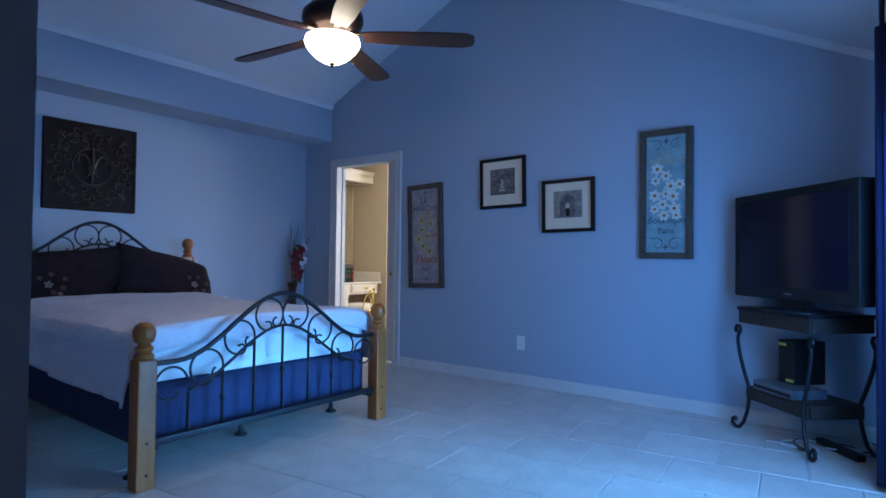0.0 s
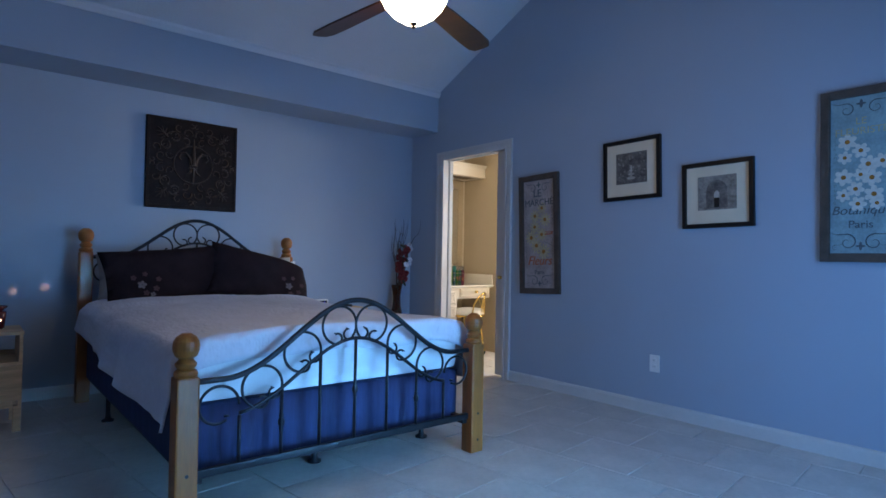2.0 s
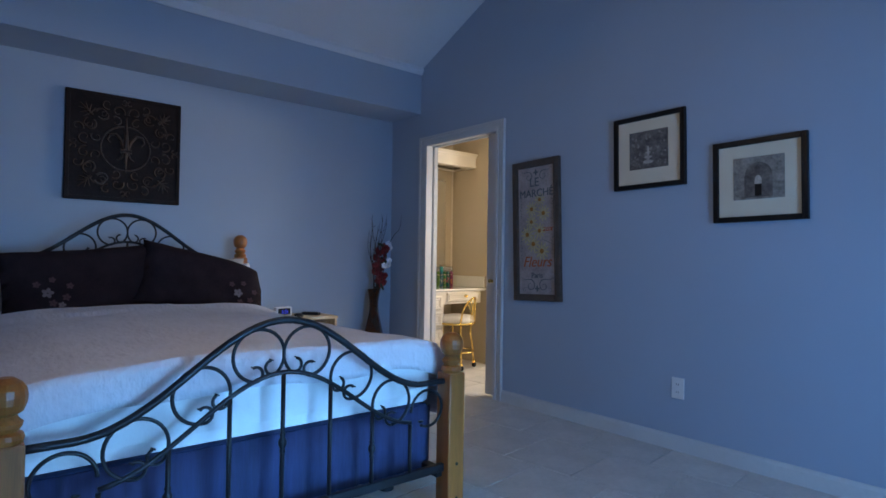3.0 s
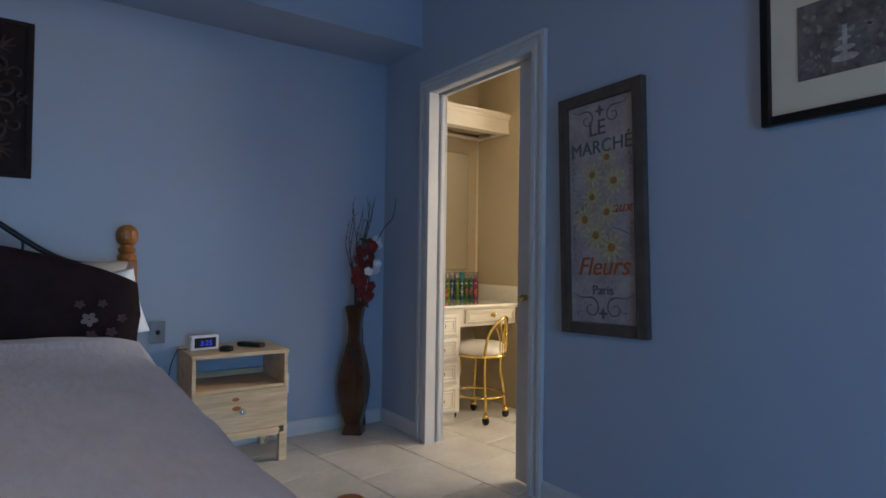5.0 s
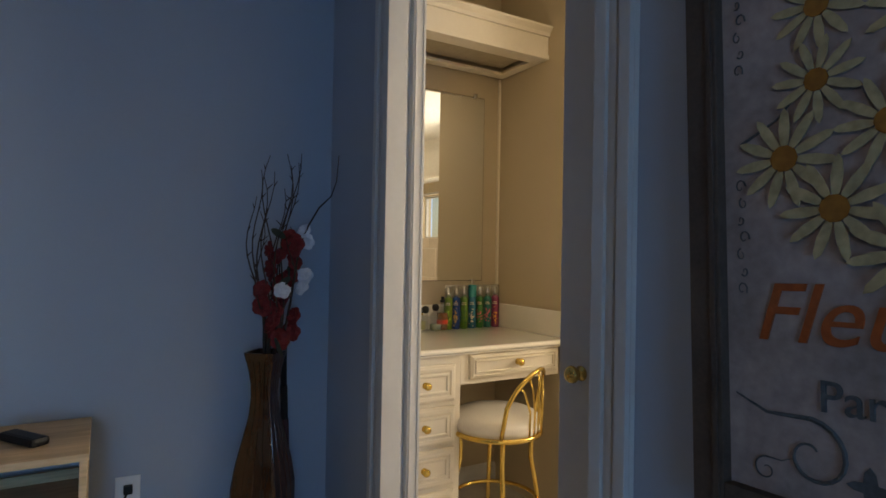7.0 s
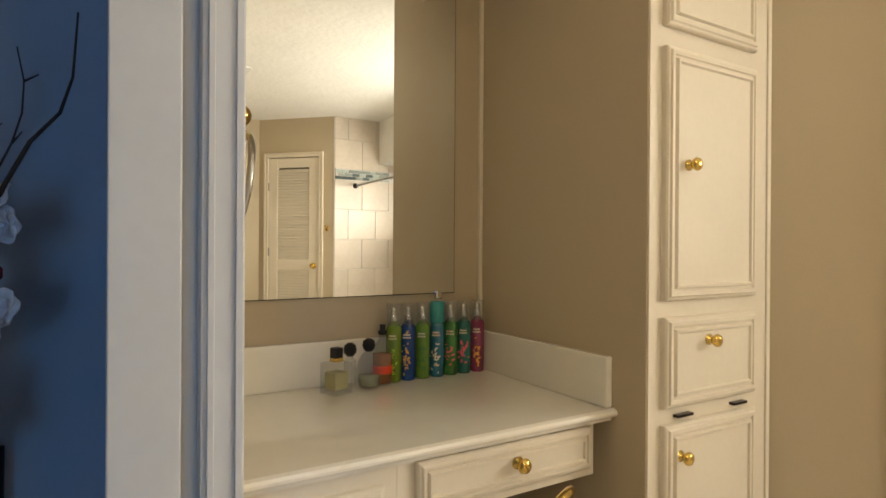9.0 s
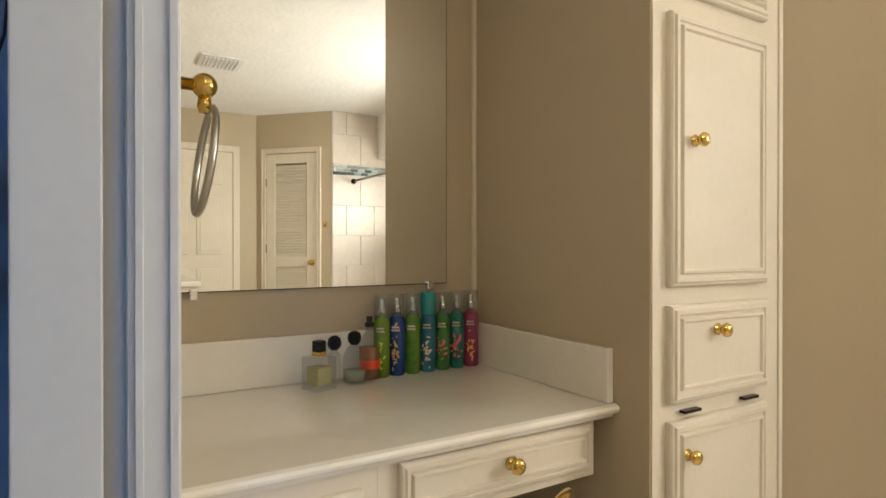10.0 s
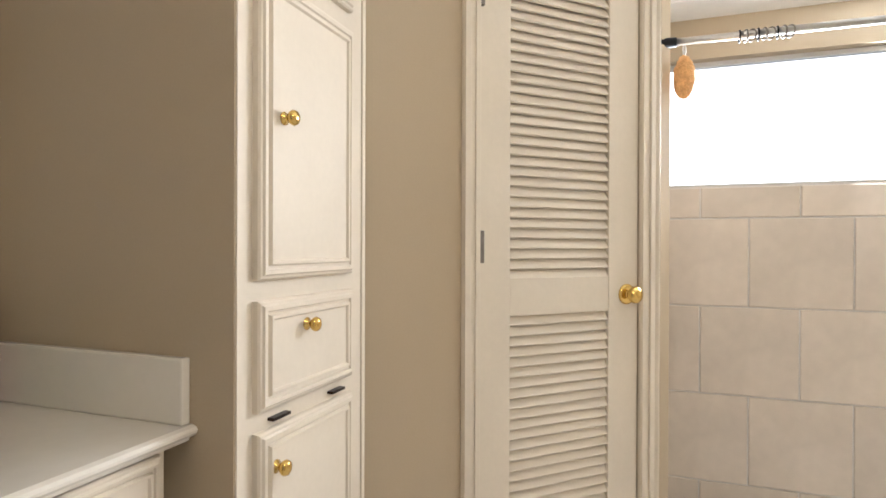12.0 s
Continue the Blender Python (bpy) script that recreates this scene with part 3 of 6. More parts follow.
def iron_end(parent, x, base, peak, low, bars, name):
    """One scrolled iron end between two posts: top rail, lower arch, bars, scrolls and bottom rail, as parts."""
    def topz(y):
        return base + (peak - base) * bump(y)
    def lowz(y):
        return base - 0.145 + (peak - base - 0.03) * bump(y * 1.06)
    half = (FY1 - FY0) / 2 - 0.03
    ys = [-half + 2 * half * i / 48 for i in range(49)]
    def put(nm, bm):
        p = part(nm, bm, IRON, parent, "", True)
        p.location = (x + ox, 0, 0)
    put("top_rail", tube(bmesh.new(), [(0, y, topz(y)) for y in ys], 0.0125, 8))
    put("lower_arch", tube(bmesh.new(), [(0, y, lowz(y)) for y in ys if abs(y) <= 0.545], 0.008, 8))
    if low:
        bm = bmesh.new()
        bx(bm, -0.012, 0.012, -half, half, low - 0.016, low + 0.016, 0.003)
        put("bottom_rail", bm)
    for k in range(-3, 4):
        y = k * 0.178
        bm = bmesh.new()
        tube(bm, [(0, y, low or base - 0.45), (0, y, lowz(y) if abs(k) < 3 else topz(y) - 0.16)], 0.0075, 8)
        if k in (0, 2, -2):
            knuckle(bm, y, 0.5 * ((low or base - 0.45) + lowz(y)))
        put("bar", bm)
    for k in range(4):
        for sgn in (-1, 1):
            y = sgn * (0.085 + 0.178 * k)
            slope = math.degrees(math.atan((topz(y + 0.02) - topz(y - 0.02)) / 0.04))
            r = min(0.086, (topz(y) - lowz(y)) * 0.525)
            zc = topz(y) - r - 0.012
            bm = bmesh.new()
            if k < 3:
                scroll(bm, (y, zc), r, slope, sgn)
            else:
                c = (y, topz(y) - 0.105)
                tube(bm, spiral(c, 0.082, 0 if sgn < 0 else 180, 300 if sgn < 0 else -300, 0.8, 30), 0.006, 6)
                tube(bm, [(0, c[0] + 0.065 * sgn * -0.5, c[1] - 0.045), (0, c[0] + 0.066 * sgn * -0.5, c[1] - 0.04)], 0.011, 6)
            put("scroll", bm)


iron_end(bed, FX, 0.548, 0.840, 0.195, True, "footboard")
iron_end(bed, HX, 1.008, 1.30, 0, True, "headboard")

# side rails, centre glides
for y in (FY0 + 0.05, FY1 - 0.05):
    part("side_rail", box(HX + ox, FX + ox, y + oy - 0.02, y + oy + 0.02, 0.155, 0.19, 0.003), IRON, bed)
for x, y in ((-2.12, 2.12), (-2.305, 2.82), (-2.3, 3.5), (-3.7, 2.14), (-3.7, 2.82), (-3.7, 3.5)):
    bm = bmesh.new()
    lathe(bm, [(0.035, 0), (0.035, 0.01), (0.016, 0.02), (0.013, 0.05), (0.013, 0.17)], 14, (x + ox, y + oy, 0))
    part("glide_foot", bm, IRON, bed, "", True)

bx0, bx1, by0, by1 = HX + 0.06 + ox, -2.05 + ox, 2.10 + oy, 3.55 + oy
bm = bmesh.new()
n = 90
outline = []
for i in range(n):
    outline.append((by0 + (by1 - by0) * i / (n - 1), 0.006 * math.sin(i * 0.9) + 0.004 * math.sin(i * 2.3)))
bx(bm, bx0, bx1 - 0.012, by0, by1, 0.175, 0.43, 0.015)
box_spring = part("box_spring", bm, NAVY, bed, "navy cloth box spring")
bm = bmesh.new()
lo = [bm.verts.new((bx1 + d, y, 0.165)) for y, d in outline]
hi = [bm.verts.new((bx1 + d * 0.3, y, 0.425)) for y, d in outline]
for i in range(n - 1):
    bm.faces.new((lo[i], lo[i + 1], hi[i + 1], hi[i]))
skirt = part("dust_ruffle", bm, NAVY, box_spring, "navy pleated dust ruffle", True)
sol = skirt.modifiers.new("cloth", "SOLIDIFY")
sol.thickness = 0.004
part("mattress", box(bx0, bx1 + 0.004, by0 - 0.005, by1 + 0.005, 0.432, 0.668, 0.05), SHEET, bed, "white mattress", False)

# quilt draped over the mattress, a thing of its own
quilt = bmesh.new()
Ly, hang, fall = (FY1 - FY0) / 2 - 0.012, 0.335, 0.15
nx, ny = 88, 84
grid = []
x_head, x_foot = HX + 0.16, -2.045
for i in range(nx + 1):
    row = []
    a = (x_foot + fall - x_head) * i / nx + x_head
    for j in range(ny + 1):
        b = -(Ly + hang) + 2 * (Ly + hang) * j / ny
        dx, dy = max(0, a - x_foot), max(0, abs(b) - Ly)
        d = math.hypot(dx, dy)
        px, py = min(a, x_foot), math.copysign(min(abs(b), Ly), b)
        drop = max(0.0, d - 0.02) * (0.62 + 0.38 * min(1, max(0, (a - x_head) / 1.6))) 
        drop = min(drop, 0.345 + 0.02 * math.sin(9 * a + 7 * b))
        wave = 0.5 + 0.5 * math.sin(a * 9 + 1.7 * math.sin(a * 4.3)) if dy > dx else 0.5 + 0.5 * math.sin(b * 11 + 2)
        flare = min(0.055 if dy > dx else 0.024, d * 0.55) + (0.065 if dy > dx else 0.03) * wave * (drop / hang) ** 1.2
        if d > 1e-6:
            px += flare * dx / d
            py += math.copysign(flare * dy / d, b)
        z = 0.712 + 0.022 * (1 - min(1, abs(b) / Ly) ** 2) - drop * (1 - 0.10 * wave) + 0.020 * noise.noise(Vector((a * 2.3, b * 2.3, 0))) + 0.009 * noise.noise(Vector((a * 7, b * 5, 3))) + 0.0035 * math.sin(26 * a + 5 * noise.noise(Vector((a * 2, b * 2, 7)))) * (0.5 + noise.noise(Vector((a * 3, b * 3, 9))))
        z -= 0.03 * (min(1, abs(b) / Ly) ** 6)
        if a < x_head + 0.5:
            z += 0.015
        row.append(quilt.verts.new((px, py + FM, z)))
    grid.append(row)
for i in range(nx):
    for j in range(ny):
        quilt.faces.new((grid[i][j], grid[i + 1][j], grid[i + 1][j + 1], grid[i][j + 1]))
q = link("quilt", quilt, QUILT, None, True)
sol = q.modifiers.new("thickness", "SOLIDIFY")
sol.thickness = 0.012
tagged(q, "white quilted bedspread hanging over the mattress edges", "bedspread")


def cushion(w, h, t, cut=0.0):
    """A stuffed pillow with pointed corners, in its own x (thickness), y, z."""
    bm = bmesh.new()
    n = 18
    sides = []
    for s in (1, -1):
        g = []
        for i in range(n + 1):
            row = []
            for j in range(n + 1):
                u, v = -1 + 2 * i / n, -1 + 2 * j / n
                pinch = 1 - 0.06 * (1 - u * u) - 0.0
                pinch_v = 1 - 0.06 * (1 - v * v)
                th = t * ((1 - u ** 4) * (1 - v ** 4)) ** 0.55
                wob = 0.008 * noise.noise(Vector((u * 2, v * 2, s)))
                slump = 1 - cut * max(0, u) ** 1.5 * max(0, v)
                row.append(bm.verts.new((s * th / 2 + wob, u * w / 2 * pinch_v * (1 - cut * 0.5 * max(0, u) * max(0, v)), v * h / 2 * pinch * slump)))
            g.append(row)
        for i in range(n):
            for j in range(n):
                f = (g[i][j], g[i + 1][j], g[i + 1][j + 1], g[i][j + 1])
                bm.faces.new(f if s > 0 else tuple(reversed(f)))
    bmesh.ops.remove_doubles(bm, verts=bm.verts, dist=0.0015)
    return bm


def blossom(bm, y, z, r, petals=5, x=0.0):
    for i in range(petals):
        a = 2 * math.pi * i / petals
        disc(bm, (x, y + r * 0.6 * math.cos(a), z + r * 0.6 * math.sin(a)), r * 0.5, 8, "x", 0.002, 1.0, 0.75, a)


def sham(place, tilt, roll, rz, w, h, flip, label, cut=0.0):
    p = thing("pillow", place, rz, label, "pillow", "pillows on the bed")
    p.rotation_euler = (radians(roll), radians(tilt), radians(rz))
    body = part("cover", cushion(w, h, 0.13, cut), SHAM, p, "", True)
    for (a, b, r, m) in ((0.0, 0.0, 0.028, PETAL_PALE), (0.085, -0.035, 0.02, PETAL_ROSE), (0.03, 0.075, 0.017, PETAL_ROSE), (-0.045, 0.055, 0.018, PETAL_ROSE), (0.11, 0.03, 0.018, PETAL_ROSE), (0.06, -0.075, 0.018, PETAL_PALE), (0.02, -0.06, 0.02, PETAL_ROSE)):
        bm = bmesh.new()
        y0, z0 = flip * 0.2 + a, -0.08 + b
        u, v = y0 / (w / 2), z0 / (h / 2)
        th = 0.13 * ((1 - u ** 4) * (1 - v ** 4)) ** 0.55 / 2
        blossom(bm, y0, z0, r, 5, th + 0.006)
        part("embroidered_flower", bm, m, p)
    return p


sham((-4.06, 2.56, 0.888), -24, 5.5, 0, 0.84, 0.42, -1, "dark brown pillow sham embroidered with pale flowers")
sham((-4.01, 3.225, 0.880), -27, -13, 0, 0.80, 0.42, 1, "dark brown pillow sham with flowers, tilted beside another", 0.32)
for y, w in ((2.50, 0.74), (3.2, 0.74)):
    p = link("pillow", cushion(w, 0.36, 0.14), PILLOW, None, True)
    p.matrix_basis = pose(-4.19, y, 0.855, 0, -17, 0)
    tagged(p, "beige pillow propped against the iron headboard", "pillow", "pillows on the bed")
p = link("pillow", cushion(0.36, 0.30, 0.10), SHEET, None, True)
p.matrix_basis = pose(-4.12, 3.44, 0.83, 10, -20, 4)
tagged(p, "white pillow corner behind a brown sham", "pillow", "pillows on the bed")


# ---- nightstands ----
def nightstand(place, label):
    """An open pine stand: top, sides, shelf, drawer with a knob, legs."""
    r = thing("nightstand", place, 0, label, "nightstand", "pine nightstands")
    w, d, h = 0.235, 0.36, 0.577
    part("top", box(-d, 0.012, -w - 0.004, w + 0.004, h - 0.02, h, 0.003), PINE, r)
    for s in (-1, 1):
        part("side_panel", box(-d + 0.01, 0, s * (w - 0.009) - 0.009, s * (w - 0.009) + 0.009, 0.15, h - 0.02, 0.002), PINE, r)
        for x in (-0.04, -d + 0.01):
            part("leg", box(x, x + 0.04, s * (w - 0.020) - 0.020, s * (w - 0.020) + 0.020, 0, 0.15, 0.003), PINE, r)
    part("shelf", box(-d + 0.01, -0.004, -w + 0.019, w - 0.019, 0.385, 0.400, 0.002), PINE, r)
    part("back_rail", box(-d + 0.01, -d + 0.022, -w + 0.019, w - 0.019, 0.15, 0.43), PINE, r)
    part("front_rail", box(-0.018, -0.002, -w + 0.042, w - 0.042, 0.140, 0.179, 0.002), PINE, r)
    dr = part("drawer", box(-0.016, 0.004, -w + 0.003, w - 0.003, 0.182, 0.383, 0.003), PINE, r)
    kb = knob_mesh(bmesh.new(), (0.004, 0.0, 0.285), (1, 0, 0), 0.016)
    part("knob", kb, CHROME, dr, "faceted glass and chrome knob", True)
    for y, z, s in ((-0.03, 0.345, 0.014), (-0.025, 0.30, 0.017)):
        bm = bmesh.new()
        disc(bm, (0.0042, y, z), s, 12, "x", 0.0008, 1.3, 0.7)
        part("wood_knot", bm, OAK, dr)
    return r


nightstand((-4.19, 4.078, 0), "raw pine nightstand with one drawer, beside a tall vase")
nightstand((-3.76, 1.475, 0), "raw pine nightstand with a wax warmer on top")

clock = thing("alarm_clock", (-4.36, 3.935, 0.578), 8, "white alarm clock with blue digits on the nightstand", "clock")
part("case", box(-0.03, 0.012, -0.07, 0.07, 0, 0.072, 0.008), WHITEPL, clock)
part("display", box(0.012, 0.0145, -0.054, 0.054, 0.012, 0.062, 0.001), BLACKPL, clock)
letters("digits", "3:25", 0.036, (0.0150, 0.004, 0.034), DIGIT, clock, (90, 0, 90), 0.0004)
bm = lathe(bmesh.new(), [(0.034, 0), (0.036, 0.008), (0.033, 0.02), (0.02, 0.026), (0.008, 0.027)], 20)
p = link("remote_puck", bm, BLACKPL, None, True)
p.location = (-4.27, 4.02, 0.578)
tagged(p, "small round black remote puck on the nightstand", "remote")
bm = bmesh.new()
bx(bm, -0.075, 0.075, -0.024, 0.024, 0, 0.024, 0.01)
p = link("remote_control", bm, BLACKPL)
p.matrix_basis = pose(-4.345, 4.165, 0.578, 0, 0, 35)
tagged(p, "small black remote control lying on the nightstand", "remote")
bm = tube(bmesh.new(), [(-4.40, 3.86, 0.58), (-4.43, 3.82, 0.575), (-4.47, 3.80, 0.5), (-4.50, 3.79, 0.4), (-4.48, 3.80, 0.3), (-4.51, 3.78, 0.15), (-4.50, 3.76, 0.012)], 0.003, 6)
tagged(link("clock_cord", bm, BLACKPL, None, True), "thin dark power cord hanging behind the nightstand", "cord")


DARKPLATE = material("dull_bronze_plate", (0.16, 0.13, 0.12), 0.4, 0.5, vary=0.15, scale=20)


def outlet(place, axis, label, metal=False):
    """A wall plate with two sockets, facing +x or -y."""
    r = thing("outlet", place, 90 if axis == "x" else 0, label, "outlet")
    part("plate", box(-0.036, 0.036, -0.006, 0, -0.058, 0.058, 0.002), DARKPLATE if metal else WHITEPL, r)
    if metal:
        part("jack", lathe(bmesh.new(), [(0.011, 0), (0.011, 0.008), (0.006, 0.008), (0.006, 0.012)], 12, (0, -0.006, 0), Matrix.Rotation(radians(90), 4, "X")), BLACKPL, r, "", True)
    else:
        for z in (-0.021, 0.021):
            s = part("socket", lathe(bmesh.new(), [(0.0165, 0), (0.0165, 0.0025)], 18, (0, -0.006, z), Matrix.Rotation(radians(90), 4, "X")), WHITEPL, r)
            bm = bmesh.new()
            for x in (-0.006, 0.006):
                bx(bm, x - 0.001, x + 0.001, -0.0095, -0.0084, z - 0.004, z + 0.006)
            part("slot", bm, BLACKPL, s)
    return r


outlet((-1.740, NORTH, 0.347), "y", "white double wall outlet above the baseboard")
o = outlet((WEST, 4.42, 0.313), "x", "white double wall outlet with a black plug in it")
part("plug", box(-0.013, 0.013, -0.034, -0.009, 0.008, 0.034, 0.004), BLACKPL, o)
outlet((WEST, 3.748, 0.655), "x", "dull bronze wall plate with a cable jack", True)
bm = tube(bmesh.new(), [(-4.53, 4.42, 0.332), (-4.50, 4.40, 0.30), (-4.50, 4.36, 0.2), (-4.51, 4.32, 0.08), (-4.50, 4.30, 0.010)], 0.003, 6)
tagged(link("plug_cord", bm, BLACKPL, None, True), "black power cord hanging from a wall outlet", "cord")

# wax warmer and lamp on the other nightstand
w = thing("wax_warmer", (-3.95, 1.575, 0.578), 0, "dark red ceramic wax warmer glowing on the nightstand", "wax warmer")
part("body", lathe(bmesh.new(), [(0.045, 0), (0.055, 0.01), (0.058, 0.05), (0.062, 0.10), (0.058, 0.105)], 20, power=4), DARKRED, w, "", True)
part("dish", lathe(bmesh.new(), [(0.04, 0.105), (0.066, 0.125), (0.069, 0.135), (0.06, 0.135), (0.03, 0.115)], 20), DARKRED, w, "", True)
bm = bmesh.new()
for y in (-0.03, 0.0, 0.03):
    disc(bm, (0.0605, y, 0.055), 0.008, 10, "x", 0.001)
part("light_hole", bm, glow("warm_light_hole", (1.0, 0.5, 0.3), 3.0), w)
for y, z in ((1.56, 0.755), (1.70, 0.76), (1.88, 0.79)):
    gleam = new("warmer_gleam", bpy.data.lights.new("warmer_gleam", "SPOT"))
    gleam.data.energy, gleam.data.color, gleam.data.spot_size, gleam.data.spot_blend = 11.0, (1.0, 0.55, 0.38), radians(5.5), 0.8
    gleam.data.shadow_soft_size = 0.004
    gleam.matrix_world = look((-4.03, 1.59, 0.64), (WEST, y, z))
lamp = thing("table_lamp", (-3.93, 1.33, 0.578), 0, "brown shaded table lamp on a pine nightstand", "lamp")
part("base", lathe(bmesh.new(), [(0.07, 0), (0.07, 0.015), (0.02, 0.03), (0.03, 0.12), (0.045, 0.22), (0.02, 0.36), (0.012, 0.5)], 20), FANBODY, lamp, "", True)
part("shade", lathe(bmesh.new(), [(0.15, 0.52), (0.09, 0.74), (0.088, 0.74), (0.147, 0.52)], 28), SHADE, lamp, "", True)

# ---- tall vase with twigs and silk flowers ----
vase = thing("floor_vase", (-4.42, 4.814, 0), -41, "tall lacquered wood floor vase with four bowed sides", "vase")
VASE = [(0.044, 0.052), (0.043, 0.062), (0.056, 0.11), (0.070, 0.18), (0.079, 0.26), (0.0785, 0.32), (0.068, 0.40), (0.052, 0.48), (0.038, 0.55), (0.033, 0.61), (0.034, 0.66), (0.041, 0.71), (0.047, 0.742)]
part("foot", lathe(bmesh.new(), [(0.060, 0), (0.060, 0.010), (0.054, 0.026), (0.045, 0.052)], 32, power=14), VASEWOOD, vase)
part("body", lathe(bmesh.new(), VASE, 32, power=14), VASEWOOD, vase, "", True)


def stave(lo, hi, turn):
    """One plank of a bowed side, between two shares of the side's width."""
    bm = bmesh.new()
    rings = []
    for r, z in VASE:
        ring = []
        for d, u in ((0.0, lo), (0.0026, lo + 0.03), (0.0026, hi - 0.03), (0.0, hi)):
            ring.append(bm.verts.new(turn @ Vector((r * (0.985 + 0.02 * (1 - u * u)) + d, u * r * 0.93, z))))
        rings.append(ring)
    for p, q in zip(rings, rings[1:]):
        for i in range(3):
            bm.faces.new((p[i], p[i + 1], q[i + 1], q[i]))
        bm.faces.new((p[3], p[0], q[0], q[3]))
    bm.faces.new(list(reversed(rings[0])))
    bm.faces.new(rings[-1])
    return bm


for side in range(4):
    for lo, hi in ((-1.0, -0.46), (-0.44, 0.06), (0.08, 0.50), (0.52, 1.0)):
        part("stave", stave(lo, hi, Matrix.Rotation(radians(90 * side), 4, "Z")), VASEWOOD, vase)
part("rim", lathe(bmesh.new(), [(0.049, 0.738), (0.054, 0.765), (0.047, 0.765), (0.036, 0.70)], 32, power=14), VASEWOOD, vase)
arr = thing("flower_arrangement", (-4.415, 4.832, 0.72), 0, "dry twigs with red and white silk flowers in a vase", "flowers")
rnd = random.Random(5)
for k in range(13):
    a = 2 * math.pi * k / 13 + rnd.uniform(-0.2, 0.2)
    lean, hgt = rnd.uniform(0.03, 0.11), rnd.uniform(0.42, 0.72)
    pts, ph = [], rnd.uniform(0, 6)
    for i in range(15):
        s = i / 14
        pts.append((0.02 * math.cos(a) + lean * s * math.cos(a) + 0.038 * s * math.sin(7 * s + ph), 0.02 * math.sin(a) + lean * s * math.sin(a) + 0.038 * s * math.cos(8 * s + ph), hgt * s))
    bm = tube(bmesh.new(), pts, 0.0042, 6, 0.0012)
    for i in range(5, 14, 2):
        p0 = Vector(pts[i])
        tube(bm, [p0, p0 + Vector((rnd.uniform(-0.02, 0.02), rnd.uniform(-0.02, 0.02), 0.018))], 0.0022, 5, 0.001)
    part("twig", bm, TWIG, arr, "", True)
tall = [(0.01, 0.02, 0.0), (0.03, 0.05, 0.2), (0.045, 0.075, 0.40), (0.06, 0.10, 0.47), (0.075, 0.13, 0.53), (0.095, 0.165, 0.57), (0.102, 0.18, 0.62), (0.106, 0.186, 0.71)]
part("twig", tube(bmesh.new(), tall, 0.005, 6, 0.0014), TWIG, arr, "", True)


def flower(parent, c, r, mat, name, label):
    """A silk bloom: two whorls of cupped petals that ruffle at the rim."""
    bm = bmesh.new()
    a, e = rnd.uniform(-1.6, 1.0), rnd.uniform(-0.15, 0.5)
    d = Vector((math.cos(a) * math.cos(e), math.sin(a) * math.cos(e), math.sin(e)))
    m = Matrix.Translation(Vector(c)) @ d.to_track_quat("Z", "Y").to_matrix().to_4x4()
    for whorl, (count, size, lift) in enumerate(((5, 1.15, 0.25), (4, 0.75, 0.7))):
        for k in range(count):
            t = 2 * math.pi * (k + 0.5 * whorl) / count + rnd.uniform(-0.2, 0.2)
            rows = []
            for i in range(5):
                u = i / 4
                row = []
                for j in range(-2, 3):
                    w = j / 2 * 0.62 * math.sin(math.pi * min(1, 0.16 + 0.72 * u)) * size * r
                    rad = u * size * r
                    z = lift * r * u * u - 0.25 * r * u ** 4 + 0.10 * r * (j / 2) ** 2 + rnd.uniform(-0.05, 0.05) * r * u
                    row.append(bm.verts.new(m @ Vector((rad * math.cos(t) - w * math.sin(t), rad * math.sin(t) + w * math.cos(t), z))))
                rows.append(row)
            for p, q in zip(rows, rows[1:]):
                for j in range(4):
                    bm.faces.new((p[j], p[j + 1], q[j + 1], q[j]))
    ob = part(name, bm, mat, parent, label, True)
    ob.modifiers.new("cloth", "SOLIDIFY").thickness = 0.0012
    return ob


for i in range(19):
    z = 0.09 + 0.33 * i / 18
    sway = 0.055 * math.sin(1.9 * i)
    flower(arr, (rnd.uniform(-0.01, 0.055), 0.012 + sway * 0.9 + rnd.uniform(-0.012, 0.012), z), rnd.uniform(0.026, 0.036), REDFLOWER, "red_flower", "dark red silk flower")
for c in ((0.055, 0.085, 0.26), (0.05, 0.095, 0.30), (0.05, 0.10, 0.415), (0.115, 0.0, 0.255), (0.045, 0.09, 0.45)):
    flower(arr, c, 0.024, WHITEFLOWER, "white_flower", "pale white silk flower")
for c, t in (((0.09, 0.0, 0.07), 60), ((0.06, 0.0, 0.44), 20), ((0.0, 0.05, 0.3), 100), ((0.10, 0.01, 0.28), 150)):
    bm = bmesh.new()
    disc(bm, (0, 0, 0), 0.035, 10, "y", 0.002, 1.0, 0.42)
    p = part("leaf", bm, LEAF, arr)
    p.matrix_basis = pose(*c, 20, t, 30)
bm = tube(bmesh.new(), [(-4.515, 4.925, 0.0), (-4.52, 4.915, 0.30), (-4.525, 4.905, 0.62)], 0.017, 10, 0.013)
umb = tagged(link("umbrella", bm, BLACKPL, None, True), "dark closed umbrella with a red band leaning in the corner", "umbrella")
part("handle", tube(bmesh.new(), [(-4.525, 4.905, 0.62), (-4.526, 4.902, 0.70), (-4.527, 4.90, 0.78)], 0.011, 10, 0.015), BLACKPL, umb, "", True)
part("red_band", tube(bmesh.new(), [(-4.5207, 4.9137, 0.34), (-4.523, 4.9089, 0.50)], 0.0168, 10, 0.0152), PETAL_ROSE, umb, "red patterned band", True)

